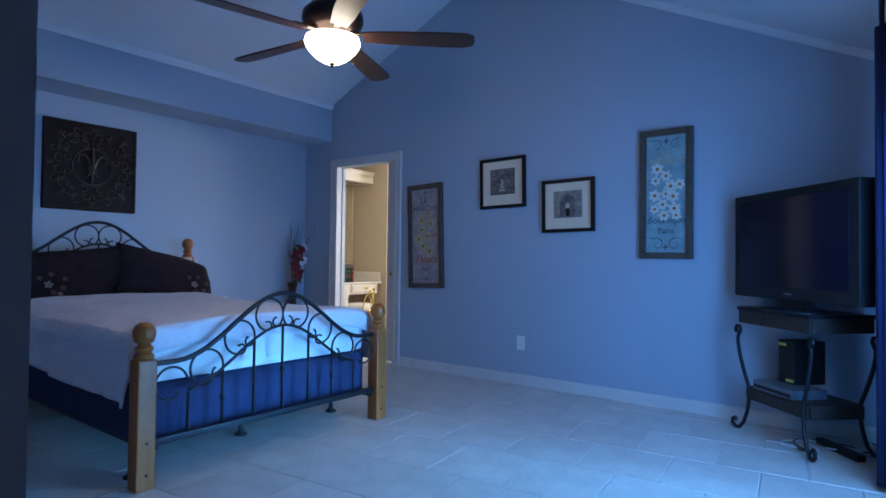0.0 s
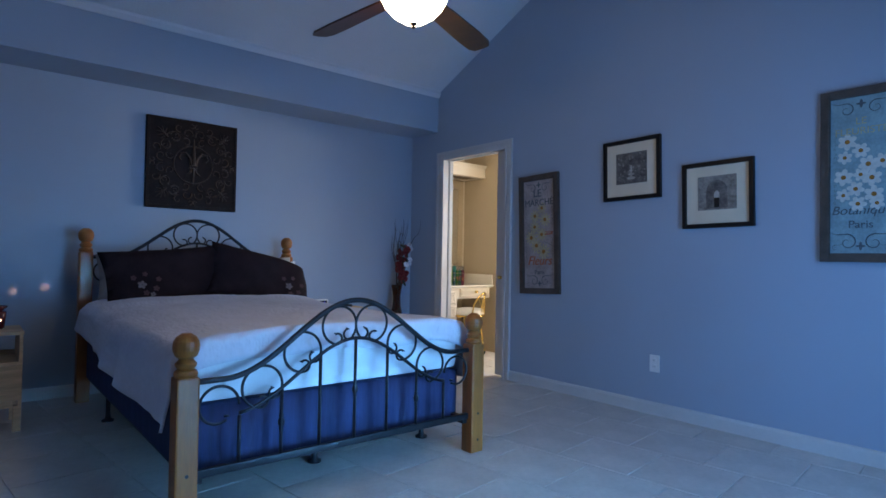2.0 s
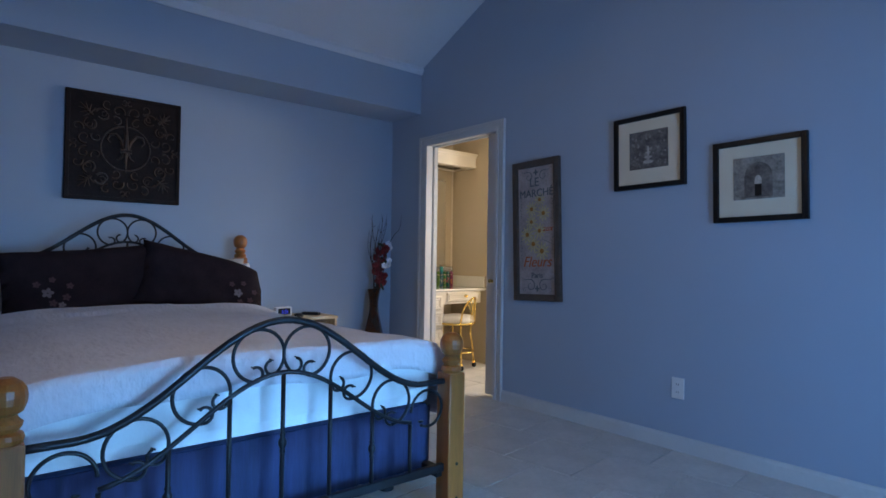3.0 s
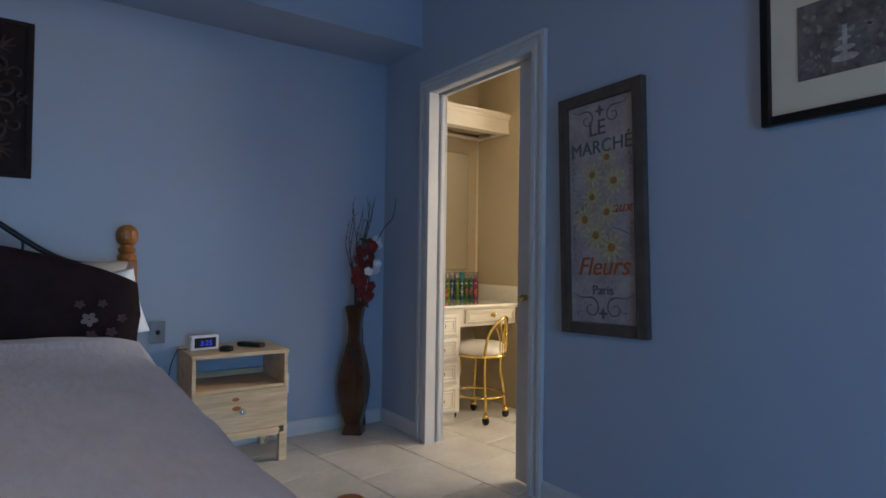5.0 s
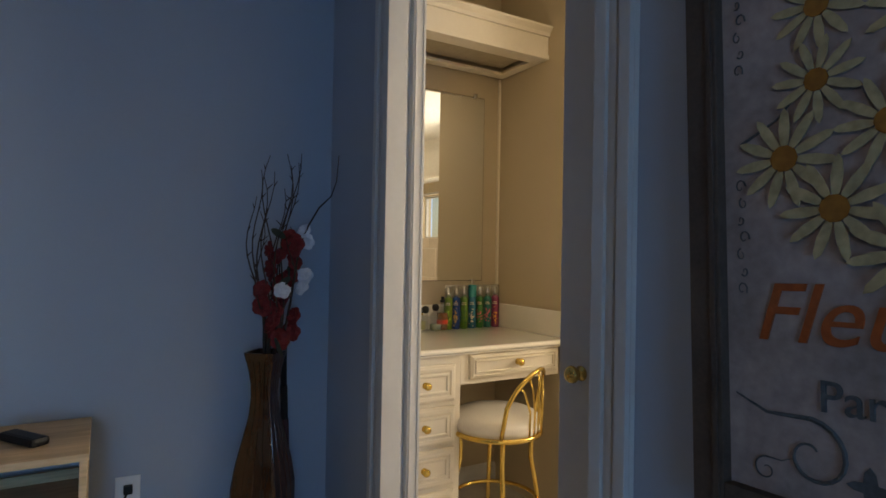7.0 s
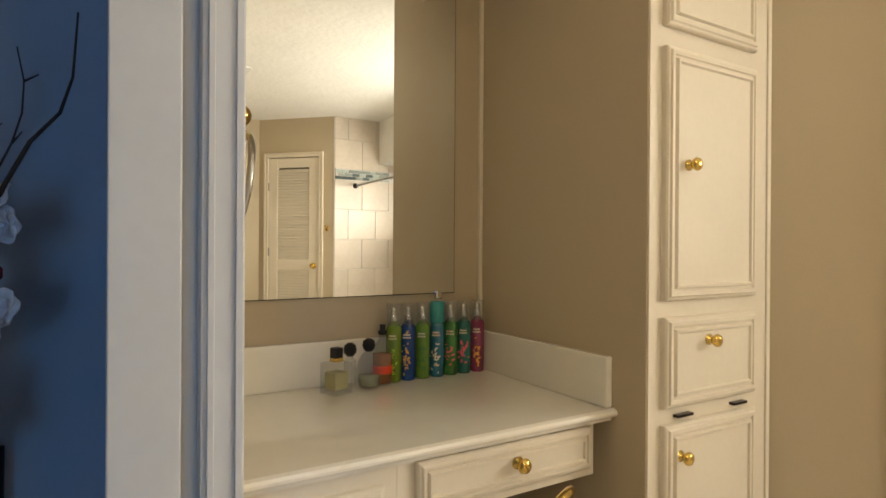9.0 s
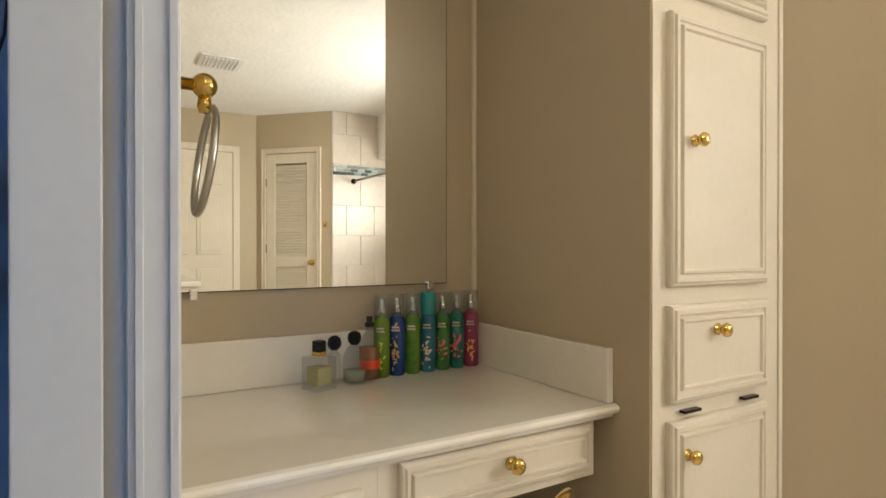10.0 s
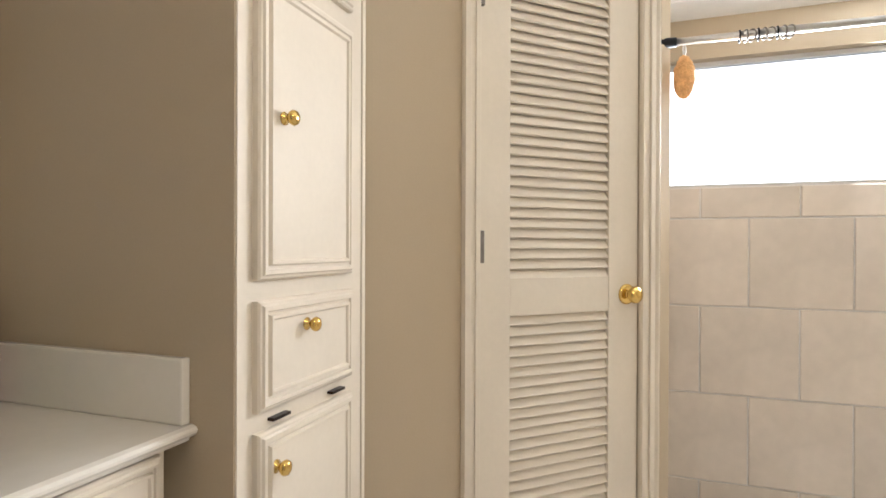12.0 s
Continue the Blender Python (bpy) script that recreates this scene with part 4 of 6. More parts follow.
# ---- pictures on the walls ----
def frame_mesh(w, h, rim, depth):
    """A picture frame, centred, hanging in the x-z plane, its back at y = 0."""
    bm = bmesh.new()
    for s in (-1, 1):
        bx(bm, s * (w / 2 - rim / 2) - rim / 2, s * (w / 2 - rim / 2) + rim / 2, -depth, 0, -h / 2, h / 2, 0.003)
        bx(bm, -w / 2 + rim, w / 2 - rim, -depth, 0, s * (h / 2 - rim / 2) - rim / 2, s * (h / 2 - rim / 2) + rim / 2, 0.003)
        bx(bm, s * (w / 2 - rim * 0.8) - 0.004, s * (w / 2 - rim * 0.8) + 0.004, -depth - 0.004, -depth, -h / 2 + 0.01, h / 2 - 0.01, 0.001)
    return bm


def photo(x, z, w, h, arch, tilt, label):
    r = thing("framed_picture", (x, NORTH - 0.002, z), 0, label, "picture", "framed prints")
    r.rotation_euler = (0, radians(tilt), 0)
    part("picture_frame", frame_mesh(w, h, 0.028, 0.026), BLACKWOOD, r, "black wooden frame")
    part("mount", box(-w / 2 + 0.026, w / 2 - 0.026, -0.012, -0.004, -h / 2 + 0.026, h / 2 - 0.026), MAT, r, "cream mount")
    pw, ph = w * 0.27, h * 0.255
    pr = part("print", box(-pw, pw, -0.0155, -0.0125, -ph + 0.01, ph + 0.01), PRINT_MID if arch else PRINT, r, "sepia photograph")
    bm = bmesh.new()
    if arch:
        prism(bm, [(-pw * 0.55, -ph + 0.02)] + [(-pw * 0.0 + pw * 0.55 * math.cos(radians(a)), ph * 0.15 + pw * 0.6 * math.sin(radians(a))) for a in range(180, -1, -15)] + [(pw * 0.55, -ph + 0.02)], "y", -0.0170, -0.0156)
        part("archway", bm, PRINT, pr)
        part("doorway", disc(bmesh.new(), (0, -0.0172, -0.01), 0.022, 12, "y", 0.001, 0.8, 1.5), PRINT_LIGHT, pr)
        part("urn", box(-0.016, 0.016, -0.0186, -0.0174, -ph + 0.025, -0.022), BLACKWOOD, pr)
    else:
        rn = random.Random(7)
        for i in range(60):
            disc(bm, (rn.uniform(-pw, pw) * 0.92, -0.0158, rn.uniform(-ph, ph) * 0.88 + 0.01), rn.uniform(0.003, 0.011), 7, "y", 0.0006, 1.0, rn.uniform(0.4, 0.9), rn.uniform(0, 3))
        tagged(part("foliage", bm, PRINT_MID, pr), kind="stuff")
        bm = bmesh.new()
        for z, w in ((-0.062, 0.034), (-0.035, 0.026), (-0.008, 0.017), (0.012, 0.009)):
            disc(bm, (0, -0.0168, z), w, 12, "y", 0.001, 1.0, 0.32)
        bx(bm, -0.006, 0.006, -0.0172, -0.0160, -0.06, 0.03)
        part("fountain", bm, PRINT_LIGHT, pr)
    return r


photo(-1.928, 1.698, 0.452, 0.434, False, -1.1, "black framed sepia fountain print, slightly crooked")
photo(-1.321, 1.475, 0.448, 0.422, True, -1.0, "black framed sepia archway print, slightly crooked")


def daisy(parent, x, z, r, petal, centre, n=11, y=-0.0145):
    """One painted flower: petals as one part, its centre under it."""
    bm = bmesh.new()
    for i in range(n):
        a = 2 * math.pi * i / n + x * 9
        disc(bm, (x + r * 0.6 * math.cos(a), y - 0.0001 * (i % 2), z + r * 0.6 * math.sin(a)), r * 0.42, 8, "y", 0.001, 1.0, 0.26 if n > 8 else 0.75, a)
    p = part("painted_flower", bm, petal, parent)
    part("flower_centre", disc(bmesh.new(), (x, y - 0.0012, z), r * 0.27, 10, "y", 0.0008), centre, p)


def curl_mark(bm, x, z, s, hand, y=-0.0145):
    pts = []
    for i in range(24):
        k = i / 23
        a, rr = radians(90 + hand * 400 * k), s * (1 - 0.8 * k)
        pts.append((x + rr * math.cos(a), y, z + rr * math.sin(a)))
    tube(bm, pts, s * 0.075, 5, s * 0.03)
    tube(bm, [(x, y, z + s), (x - hand * s * 1.2 * -1, y, z + s * 0.95), (x + hand * s * 2.1, y, z + s * 1.35)], s * 0.07, 5, s * 0.02)


def wall_sign(x, z, w, h, canvas, label):
    r = thing("wall_sign", (x, NORTH - 0.002, z), 0, label, "wall sign", "tall flower signs")
    part("sign_frame", frame_mesh(w, h, 0.046, 0.03), GREYWOOD, r, "weathered brown wooden frame")
    part("canvas", box(-w / 2 + 0.045, w / 2 - 0.045, -0.013, -0.003, -h / 2 + 0.045, h / 2 - 0.045), canvas, r)
    bm = bmesh.new()
    for s in (-1, 1):
        curl_mark(bm, s * 0.066, h / 2 - 0.112, 0.036, s)
        curl_mark(bm, s * 0.060, -h / 2 + 0.105, 0.044, s)
        curl_mark(bm, s * 0.115, -h / 2 + 0.075, 0.016, -s)
        disc(bm, (0, -0.0135, s * (h / 2 - 0.085)), 0.016, 8, "y", 0.001, 0.5, 1.5)
        disc(bm, (0, -0.0135, s * (h / 2 - 0.085)), 0.016, 8, "y", 0.0014, 1.5, 0.4)
    for s in (-1, 1):
        for top in (0.235, -0.055):
            for i in range(7):
                cx, cz, rr = s * (w / 2 - 0.067 - 0.004 * (i % 2)), top - 0.0225 * i, 0.0075 - 0.0012 * (i % 3)
                tube(bm, [(cx + rr * (1 - 0.09 * j) * math.cos(0.75 * j + 2 * i), -0.0138, cz + rr * (1.3 - 0.1 * j) * math.sin(0.75 * j + 2 * i)) for j in range(9)], 0.0011, 4, 0.0006)
    tagged(part("ink_ornament", bm, INK, r), kind="stuff")
    return r


sg = wall_sign(-2.772, 1.256, 0.418, 0.982, CANVAS, "tall cream flower sign lettered in slate and rust, brown frame")
sg.rotation_euler = (0, radians(-2.0), 0)
letters("lettering", "LE", 0.088, (-0.015, -0.0145, 0.335), INK, sg)
letters("lettering", "MARCHÉ", 0.0765, (0.0, -0.0145, 0.258), INK, sg)
letters("lettering", "aux", 0.062, (0.098, -0.0145, 0.008), RUST, sg, shear=0.35)
letters("lettering", "Fleurs", 0.104, (0.0, -0.0145, -0.222), RUST, sg, shear=0.3)
letters("lettering", "Paris", 0.053, (0.0, -0.0145, -0.315), INK, sg)
for i, (x, z, rr) in enumerate(((0.032, 0.212, 0.05), (-0.041, 0.15, 0.054), (0.065, 0.115, 0.058), (-0.043, 0.06, 0.052), (-0.082, -0.028, 0.062), (0.03, -0.005, 0.056), (-0.026, -0.095, 0.062), (0.05, -0.147, 0.066))):
    daisy(sg, x, z, rr, OCHRE, OCHRE_D, 11, -0.0145 - 0.0006 * i)
bm = bmesh.new()
for a, b in (((0.13, -0.10), (0.045, -0.065)), ((-0.14, 0.0), (-0.07, 0.045))):
    tube(bm, [(a[0], -0.0138, a[1]), ((a[0] + b[0]) / 2 + 0.012, -0.0138, (a[1] + b[1]) / 2), (b[0], -0.0138, b[1])], 0.0022, 5, 0.001)
part("stems", bm, INK, sg)

sg = wall_sign(-0.565, 1.522, 0.37, 0.928, TEALCANVAS, "tall teal flower sign with white blossoms, brown frame")
letters("lettering", "LE", 0.052, (0.0, -0.0145, 0.285), OCHRE, sg)
letters("lettering", "FLEURISTE", 0.052, (0.0, -0.0145, 0.232), OCHRE, sg)
letters("lettering", "Botanique", 0.066, (0.0, -0.0145, -0.19), INK, sg, shear=0.25)
letters("lettering", "Paris", 0.058, (0.0, -0.0145, -0.265), INK, sg)
for i, (x, z) in enumerate(((-0.061, 0.18), (0.0, 0.128), (-0.072, 0.096), (0.033, 0.053), (0.094, 0.064), (0.0, 0.0), (-0.077, -0.01), (-0.022, -0.075), (-0.077, -0.107), (0.059, -0.107), (-0.011, -0.155), (0.072, -0.155), (0.05, -0.02))):
    daisy(sg, x, z, 0.046 - 0.005 * (i % 3), IVORY, OCHRE_D, 6, -0.0142 - 0.0005 * i)

# embossed metal panel over the bed
art = thing("metal_wall_panel", (WEST + 0.002, 2.847, 1.762), 90, "square dark embossed metal wall panel with scrolls", "wall art")
part("panel", box(-0.352, 0.352, -0.028, 0, -0.36, 0.36, 0.006), BRONZE, art)
bm = bmesh.new()
for s in (-1, 1):
    bx(bm, s * 0.338 - 0.012, s * 0.338 + 0.012, -0.034, -0.028, -0.35, 0.35, 0.003)
    bx(bm, -0.326, 0.326, -0.034, -0.028, s * 0.346 - 0.012, s * 0.346 + 0.012, 0.003)
part("rim", bm, BRONZE, art)
def curl(bm, cx, cz, rr, start, sweep, m, thick=0.0075):
    """A raised scroll that winds inwards, in the panel's plane."""
    pts = []
    for i in range(19):
        t = radians(start + sweep * i / 18)
        k = rr * (1 - 0.72 * i / 18)
        p = m @ Vector((cx + k * math.cos(t), 0, cz + k * math.sin(t)))
        pts.append((p.x, -0.030, p.z))
    tube(bm, pts, thick, 5, thick * 0.5)


for q in range(4):
    turn = Matrix.Rotation(radians(90 * q), 3, "Y")
    bm = bmesh.new()
    for hand in (1, -1):
        flip = turn @ Matrix.Diagonal((hand, 1, 1))
        for cx, cz, rr, st, sw in ((0.050, 0.245, 0.042, 200, -330), (0.060, 0.175, 0.036, 60, 300), (0.115, 0.285, 0.036, 250, 300), (0.135, 0.215, 0.040, 330, -320), (0.020, 0.305, 0.022, 90, 280)):
            curl(bm, cx, cz, rr, st, sw, flip)
    tagged(part("scroll_relief", bm, GILT, art, "rubbed gilt scroll relief"), kind="stuff")
    bm = bmesh.new()
    diag = turn @ Matrix.Rotation(radians(45), 3, "Y")
    for k in range(-3, 4):
        t = radians(90 + 24 * k)
        reach = 0.105 - 0.012 * abs(k)
        a0, a1 = diag @ Vector((0, 0, 0.285)), diag @ Vector((0.75 * reach * math.cos(t), 0, 0.285 + reach * math.sin(t)))
        mid = (a0 + a1) / 2 + diag @ Vector((0.010 * k, 0, 0.004))
        tube(bm, [(a0.x, -0.030, a0.z), (mid.x, -0.034, mid.z), (a1.x, -0.030, a1.z)], 0.0105, 5, 0.003)
    for hand in (1, -1):
        curl(bm, 0.052, 0.255, 0.040, 120, -290, diag @ Matrix.Diagonal((hand, 1, 1)))
    part("corner_leaf", bm, GILT, art, "rubbed gilt corner leaf")
part("ring_relief", tube(bmesh.new(), [(0.150 * math.cos(2 * math.pi * i / 40), -0.030, 0.150 * math.sin(2 * math.pi * i / 40)) for i in range(40)], 0.006, 5, closed=True), GILT, art, "rubbed gilt ring")
bm = bmesh.new()
tube(bm, [(0, -0.030, 0.0), (0, -0.036, 0.06), (0, -0.036, 0.12), (0, -0.030, 0.215)], 0.022, 8, 0.004)
for s in (-1, 1):
    tube(bm, [(s * 0.012, -0.031, -0.01), (s * 0.028, -0.033, 0.05), (s * 0.062, -0.034, 0.092), (s * 0.100, -0.033, 0.085), (s * 0.112, -0.032, 0.05), (s * 0.094, -0.031, 0.03)], 0.015, 6, 0.006)
    tube(bm, [(s * 0.008, -0.031, -0.03), (s * 0.030, -0.032, -0.07), (s * 0.055, -0.031, -0.085)], 0.010, 6, 0.004)
for z in (-0.008, -0.028):
    bx(bm, -0.034, 0.034, -0.042, -0.028, z - 0.006, z + 0.006, 0.003)
tube(bm, [(0, -0.031, -0.03), (0, -0.034, -0.09), (0, -0.030, -0.165)], 0.015, 8, 0.003)
part("lily_relief", bm, GILT, art, "rubbed gilt lily emblem")
part("hanging_wire", tube(bmesh.new(), [(-0.2, -0.01, 0.36), (0, -0.006, 0.385), (0.2, -0.01, 0.36)], 0.0015, 5), STEEL, art)

# ---- ceiling fan ----
fan = thing("ceiling_fan", (-1.76, 2.99, 2.09), 41, "bronze ceiling fan with five dark blades and a lit bowl", "ceiling fan")
part("canopy_rod", tube(bmesh.new(), [(0, 0, 0.36), (0, 0, 1.38)], 0.013, 12), FANBODY, fan, "", True)
part("canopy", lathe(bmesh.new(), [(0.02, 1.27), (0.06, 1.30), (0.075, 1.36), (0.075, 1.42)], 20), FANBODY, fan, "", True)
part("motor_housing", lathe(bmesh.new(), [(0.05, 0.17), (0.09, 0.18), (0.11, 0.20), (0.155, 0.225), (0.17, 0.26), (0.165, 0.30), (0.13, 0.335), (0.07, 0.36), (0.03, 0.40), (0.02, 0.44)], 28), FANBODY, fan, "", True)
bowl = part("light_bowl", lathe(bmesh.new(), [(0.012, 0.022), (0.05, 0.030), (0.10, 0.062), (0.135, 0.100), (0.153, 0.135), (0.148, 0.160), (0.11, 0.168)], 32), BOWL, fan, "lit frosted glass bowl", True)
bowl.visible_shadow = False
part("finial", lathe(bmesh.new(), [(0.004, 0), (0.010, 0.006), (0.006, 0.014), (0.018, 0.02), (0.021, 0.028)], 14), FANBODY, fan, "", True)
for i in range(5):
    a = 72 * i
    bm = bmesh.new()
    outline = [(0.17, -0.045), (0.30, -0.058), (0.60, -0.068), (0.74, -0.066), (0.785, -0.045), (0.794, 0.0), (0.785, 0.045), (0.74, 0.066), (0.60, 0.068), (0.30, 0.058), (0.17, 0.045)]
    prism(bm, outline, "z", -0.005, 0.005)
    bmesh.ops.transform(bm, matrix=Matrix.Rotation(radians(a), 4, "Z") @ Matrix.Translation((0, 0, 0.178)) @ Matrix.Rotation(radians(-11), 4, "X"), verts=bm.verts)
    bl = part("blade", bm, MAHOGANY, fan, "dark walnut fan blade")
    bm = bmesh.new()
    bx(bm, 0.10, 0.24, -0.018, 0.018, 0.186, 0.196, 0.003)
    bmesh.ops.transform(bm, matrix=Matrix.Rotation(radians(a), 4, "Z"), verts=bm.verts)
    part("blade_iron", bm, FANBODY, bl)

# ---- television and stand ----
tv = thing("television", (0.262, 4.60, 0.765), -46, "large black flat television angled into the corner", "television")
part("screen_frame", box(-0.48, 0.48, -0.03, 0.06, 0.065, 0.69, 0.008), BLACKPL, tv)
part("screen", box(-0.42, 0.42, -0.034, -0.029, 0.135, 0.645, 0.001), SCREEN, tv, "dark glossy screen")
part("badge", box(-0.03, 0.03, -0.0325, -0.0305, 0.095, 0.105), SILVER, tv)
part("back_case", box(-0.42, 0.42, 0.06, 0.11, 0.12, 0.62, 0.02), BLACKPL, tv)
part("neck", box(-0.11, 0.11, 0.0, 0.05, 0.012, 0.10, 0.004), BLACKPL, tv)
part("foot", lathe(bmesh.new(), [(0.16, 0), (0.16, 0.008), (0.13, 0.018), (0.06, 0.022)], 28, (0, 0.03, 0)), BLACKPL, tv)
st = thing("tv_stand", (0.285, 4.79, 0), -45, "dark iron and wicker television stand with scroll legs", "tv stand")
W2, D2 = 0.30, 0.2
part("top_shelf", box(-W2, W2, -D2, D2, 0.742, 0.765, 0.005), IRON, st)
for s in (-1, 1):
    part("wicker_band", box(-W2 + 0.01, W2 - 0.01, s * (D2 - 0.012) - 0.006, s * (D2 - 0.012) + 0.006, 0.665, 0.742, 0.002), WICKER, st)
    part("wicker_band", box(s * (W2 - 0.012) - 0.006, s * (W2 - 0.012) + 0.006, -D2 + 0.02, D2 - 0.02, 0.665, 0.742, 0.002), WICKER, st)
    part("lower_band", box(-W2 + 0.05, W2 - 0.05, s * (D2 - 0.035) - 0.006, s * (D2 - 0.035) + 0.006, 0.20, 0.265, 0.002), WICKER, st)
    part("lower_band", box(s * (W2 - 0.05) - 0.006, s * (W2 - 0.05) + 0.006, -D2 + 0.045, D2 - 0.045, 0.20, 0.265, 0.002), WICKER, st)
part("lower_shelf", box(-W2 + 0.05, W2 - 0.05, -D2 + 0.035, D2 - 0.035, 0.265, 0.277, 0.003), WICKER, st)
for sx in (-1, 1):
    for sy in (-1, 1):
        c, s = sx * (W2 - 0.012), sy * (D2 - 0.012)
        d = Vector((sx, 0.25 * sy, 0)).normalized()
        def at(o, z):
            return (c + d.x * o, s + d.y * o, z)
        pts = [at(0.022, 0.60), at(0.030, 0.625), at(0.018, 0.645), at(0.0, 0.642), at(-0.006, 0.62), at(0.012, 0.575), at(0.012, 0.54), at(-0.004, 0.46), at(-0.035, 0.36), at(-0.065, 0.28), at(-0.07, 0.20), at(-0.055, 0.12), at(-0.03, 0.05), at(0.0, 0.015), at(0.03, 0.012), at(0.05, 0.03), at(0.05, 0.055), at(0.032, 0.065), at(0.022, 0.05)]
        part("scroll_leg", tube(bmesh.new(), pts, 0.0115, 8), IRON, st, "", True)
bm = bmesh.new()
bx(bm, -0.16, 0.16, -0.11, 0.11, 0, 0.055, 0.005)
p = link("disc_player", bm, SILVER)
p.matrix_basis = pose(0.225, 4.76, 0.278, 0, 0, -45)
tagged(p, "silver disc player on the stand's lower shelf", "disc player")
part("front_strip", box(-0.15, 0.15, -0.113, -0.110, 0.012, 0.03), BLACKPL, p)
g = link("game_console", box(-0.065, 0.065, -0.1, 0.1, 0, 0.25, 0.006), BLACKPL)
g.matrix_basis = pose(0.28, 4.85, 0.334, 0, 0, -45)
tagged(g, "black upright box with yellow labels on the stand", "console")
for x, z in ((-0.03, 0.225), (0.03, 0.02)):
    part("yellow_label", box(x - 0.03, x + 0.03, -0.1025, -0.1, z - 0.008, z + 0.008), YELLOW, g)
rnd = random.Random(3)
for k in range(5):
    a = Vector((0.12 + 0.09 * k, 4.60 + 0.03 * k, 0.006))
    pts = [a + Vector((0.09 * math.sin(i * 0.55 + k), 0.07 * math.cos(i * 0.5 + 2 * k), 0.002 * (i % 2) + 0.003 * k)) + Vector((0.02 * i, 0.018 * i, 0)) for i in range(13)]
    c = link("floor_cable", tube(bmesh.new(), pts, 0.004, 6), WHITEPL if k % 2 == 0 else BLACKPL, None, True)
    tagged(c, "loose cable coiled on the floor under the stand", "cable", "cables under the television")
bm = link("power_strip", box(-0.16, 0.16, -0.025, 0.025, 0, 0.035, 0.006), BLACKPL)
bm.matrix_basis = pose(0.47, 4.72, 0.0, 0, 0, -50)
tagged(bm, "black power strip on the floor under the stand", "power strip")

# ---- curtain by the patio door ----
rod = thing("curtain_rod", (EAST - 0.19, 0, 2.15), 0, "black curtain rod with ball finials", "curtain rod")
part("rod", tube(bmesh.new(), [(0, 2.1, 0), (0, 4.62, 0)], 0.011, 10), IRON, rod, "", True)
part("finial", lathe(bmesh.new(), [(0.012, 0), (0.02, 0.008), (0.012, 0.016), (0.03, 0.035), (0.034, 0.05), (0.025, 0.07), (0.006, 0.085)], 14, (0, 4.62, 0), Matrix.Rotation(radians(-90), 4, "X")), IRON, rod, "", True)
part("bracket", box(0, 0.19, 4.50, 4.52, -0.012, 0.012, 0.002), IRON, rod)
bm = bmesh.new()
n = 60
lo, hi = [], []
for i in range(n + 1):
    y = 4.14 + 0.44 * i / n
    lo.append(bm.verts.new((EAST - 0.175 + 0.034 * math.sin(i * 0.75), y, 0.02)))
    hi.append(bm.verts.new((EAST - 0.19 + 0.024 * math.sin(i * 0.75 + 0.2), y, 2.14)))
for i in range(n):
    bm.faces.new((lo[i], lo[i + 1], hi[i + 1], hi[i]))
cur = link("curtain", bm, CURTAIN, None, True)
cur.modifiers.new("cloth", "SOLIDIFY").thickness = 0.004
tagged(cur, "navy blue curtain gathered beside the patio door", "curtain")

# ---- bathroom: vanity ----
FRONT = -4.272
van = thing("vanity_cabinet", (FRONT, BATH_S, 0), 0, "cream vanity with a stack of drawers and brass knobs", "vanity")
bm = bmesh.new()
bx(bm, -0.48, 0.0, 0.003, 0.318, 0.06, 0.726)
bx(bm, -0.48, -0.03, 0.003, 0.303, 0.0, 0.06)
part("body", bm, CREAM, van)
for z0, z1 in ((0.562, 0.696), (0.408, 0.543), (0.256, 0.391), (0.07, 0.236)):
    d = part("drawer", raised_panel(bmesh.new(), 0.03, 0.290, z0, z1, 0.0, 0.018, 0.038), CREAM, van)
    part("knob", knob_mesh(bmesh.new(), (0.016, 0.161, (z0 + z1) / 2), (1, 0, 0), 0.0145), BRASS, d, "polished brass knob", True)
part("apron", box(-0.02, 0.0, 0.318, 0.80, 0.612, 0.726, 0.002), CREAM, van)
d = part("drawer", raised_panel(bmesh.new(), 0.355, 0.782, 0.632, 0.723, 0.0, 0.018, 0.026), CREAM, van)
part("knob", knob_mesh(bmesh.new(), (0.016, 0.576, 0.684), (1, 0, 0), 0.0155), BRASS, d, "polished brass knob", True)
skirting("baseboard_niche", MIRROR_X, NICHE_Y, MIRROR_X, 5.52)
for v in bpy.data.objects["baseboard_niche"].data.vertices:
    v.co.x = MIRROR_X + abs(v.co.x - MIRROR_X)
ct = thing("countertop", (MIRROR_X, BATH_S, 0.727), 0, "polished cream cultured-marble countertop with backsplash", "countertop")
bm = prism(bmesh.new(), [(0.0, 0), (0.512, 0), (0.514, 0.006), (0.519, 0.008), (0.526, 0.011), (0.530, 0.016), (0.531, 0.021), (0.528, 0.026), (0.520, 0.029), (0.0, 0.029)], "y", 0.002, 0.841)
part("slab", bm, COUNTER, ct)
part("backsplash", box(0.0, 0.02, 0.002, 0.822, 0.029, 0.142, 0.004), COUNTER, ct)
part("side_splash", box(0.0, 0.515, 0.822, 0.841, 0.029, 0.142, 0.004), COUNTER, ct)
mir = thing("wall_mirror", (MIRROR_X, 5.225, 0.977), 0, "frameless wall mirror held by clips above the counter", "mirror")
part("glass_edge", box(0.001, 0.0055, 0, 0.700, 0, 0.885), BLACKPL, mir)
part("mirror_glass", box(0.0055, 0.0065, 0.002, 0.698, 0.002, 0.883), MIRROR, mir, "silvered mirror glass")
for y, z in ((0.06, -0.004), (0.645, -0.004), (0.06, 0.889), (0.645, 0.889)):
    part("clip", box(0, 0.014, y - 0.009, y + 0.009, z - 0.012, z + 0.012, 0.003), CHROME, mir)
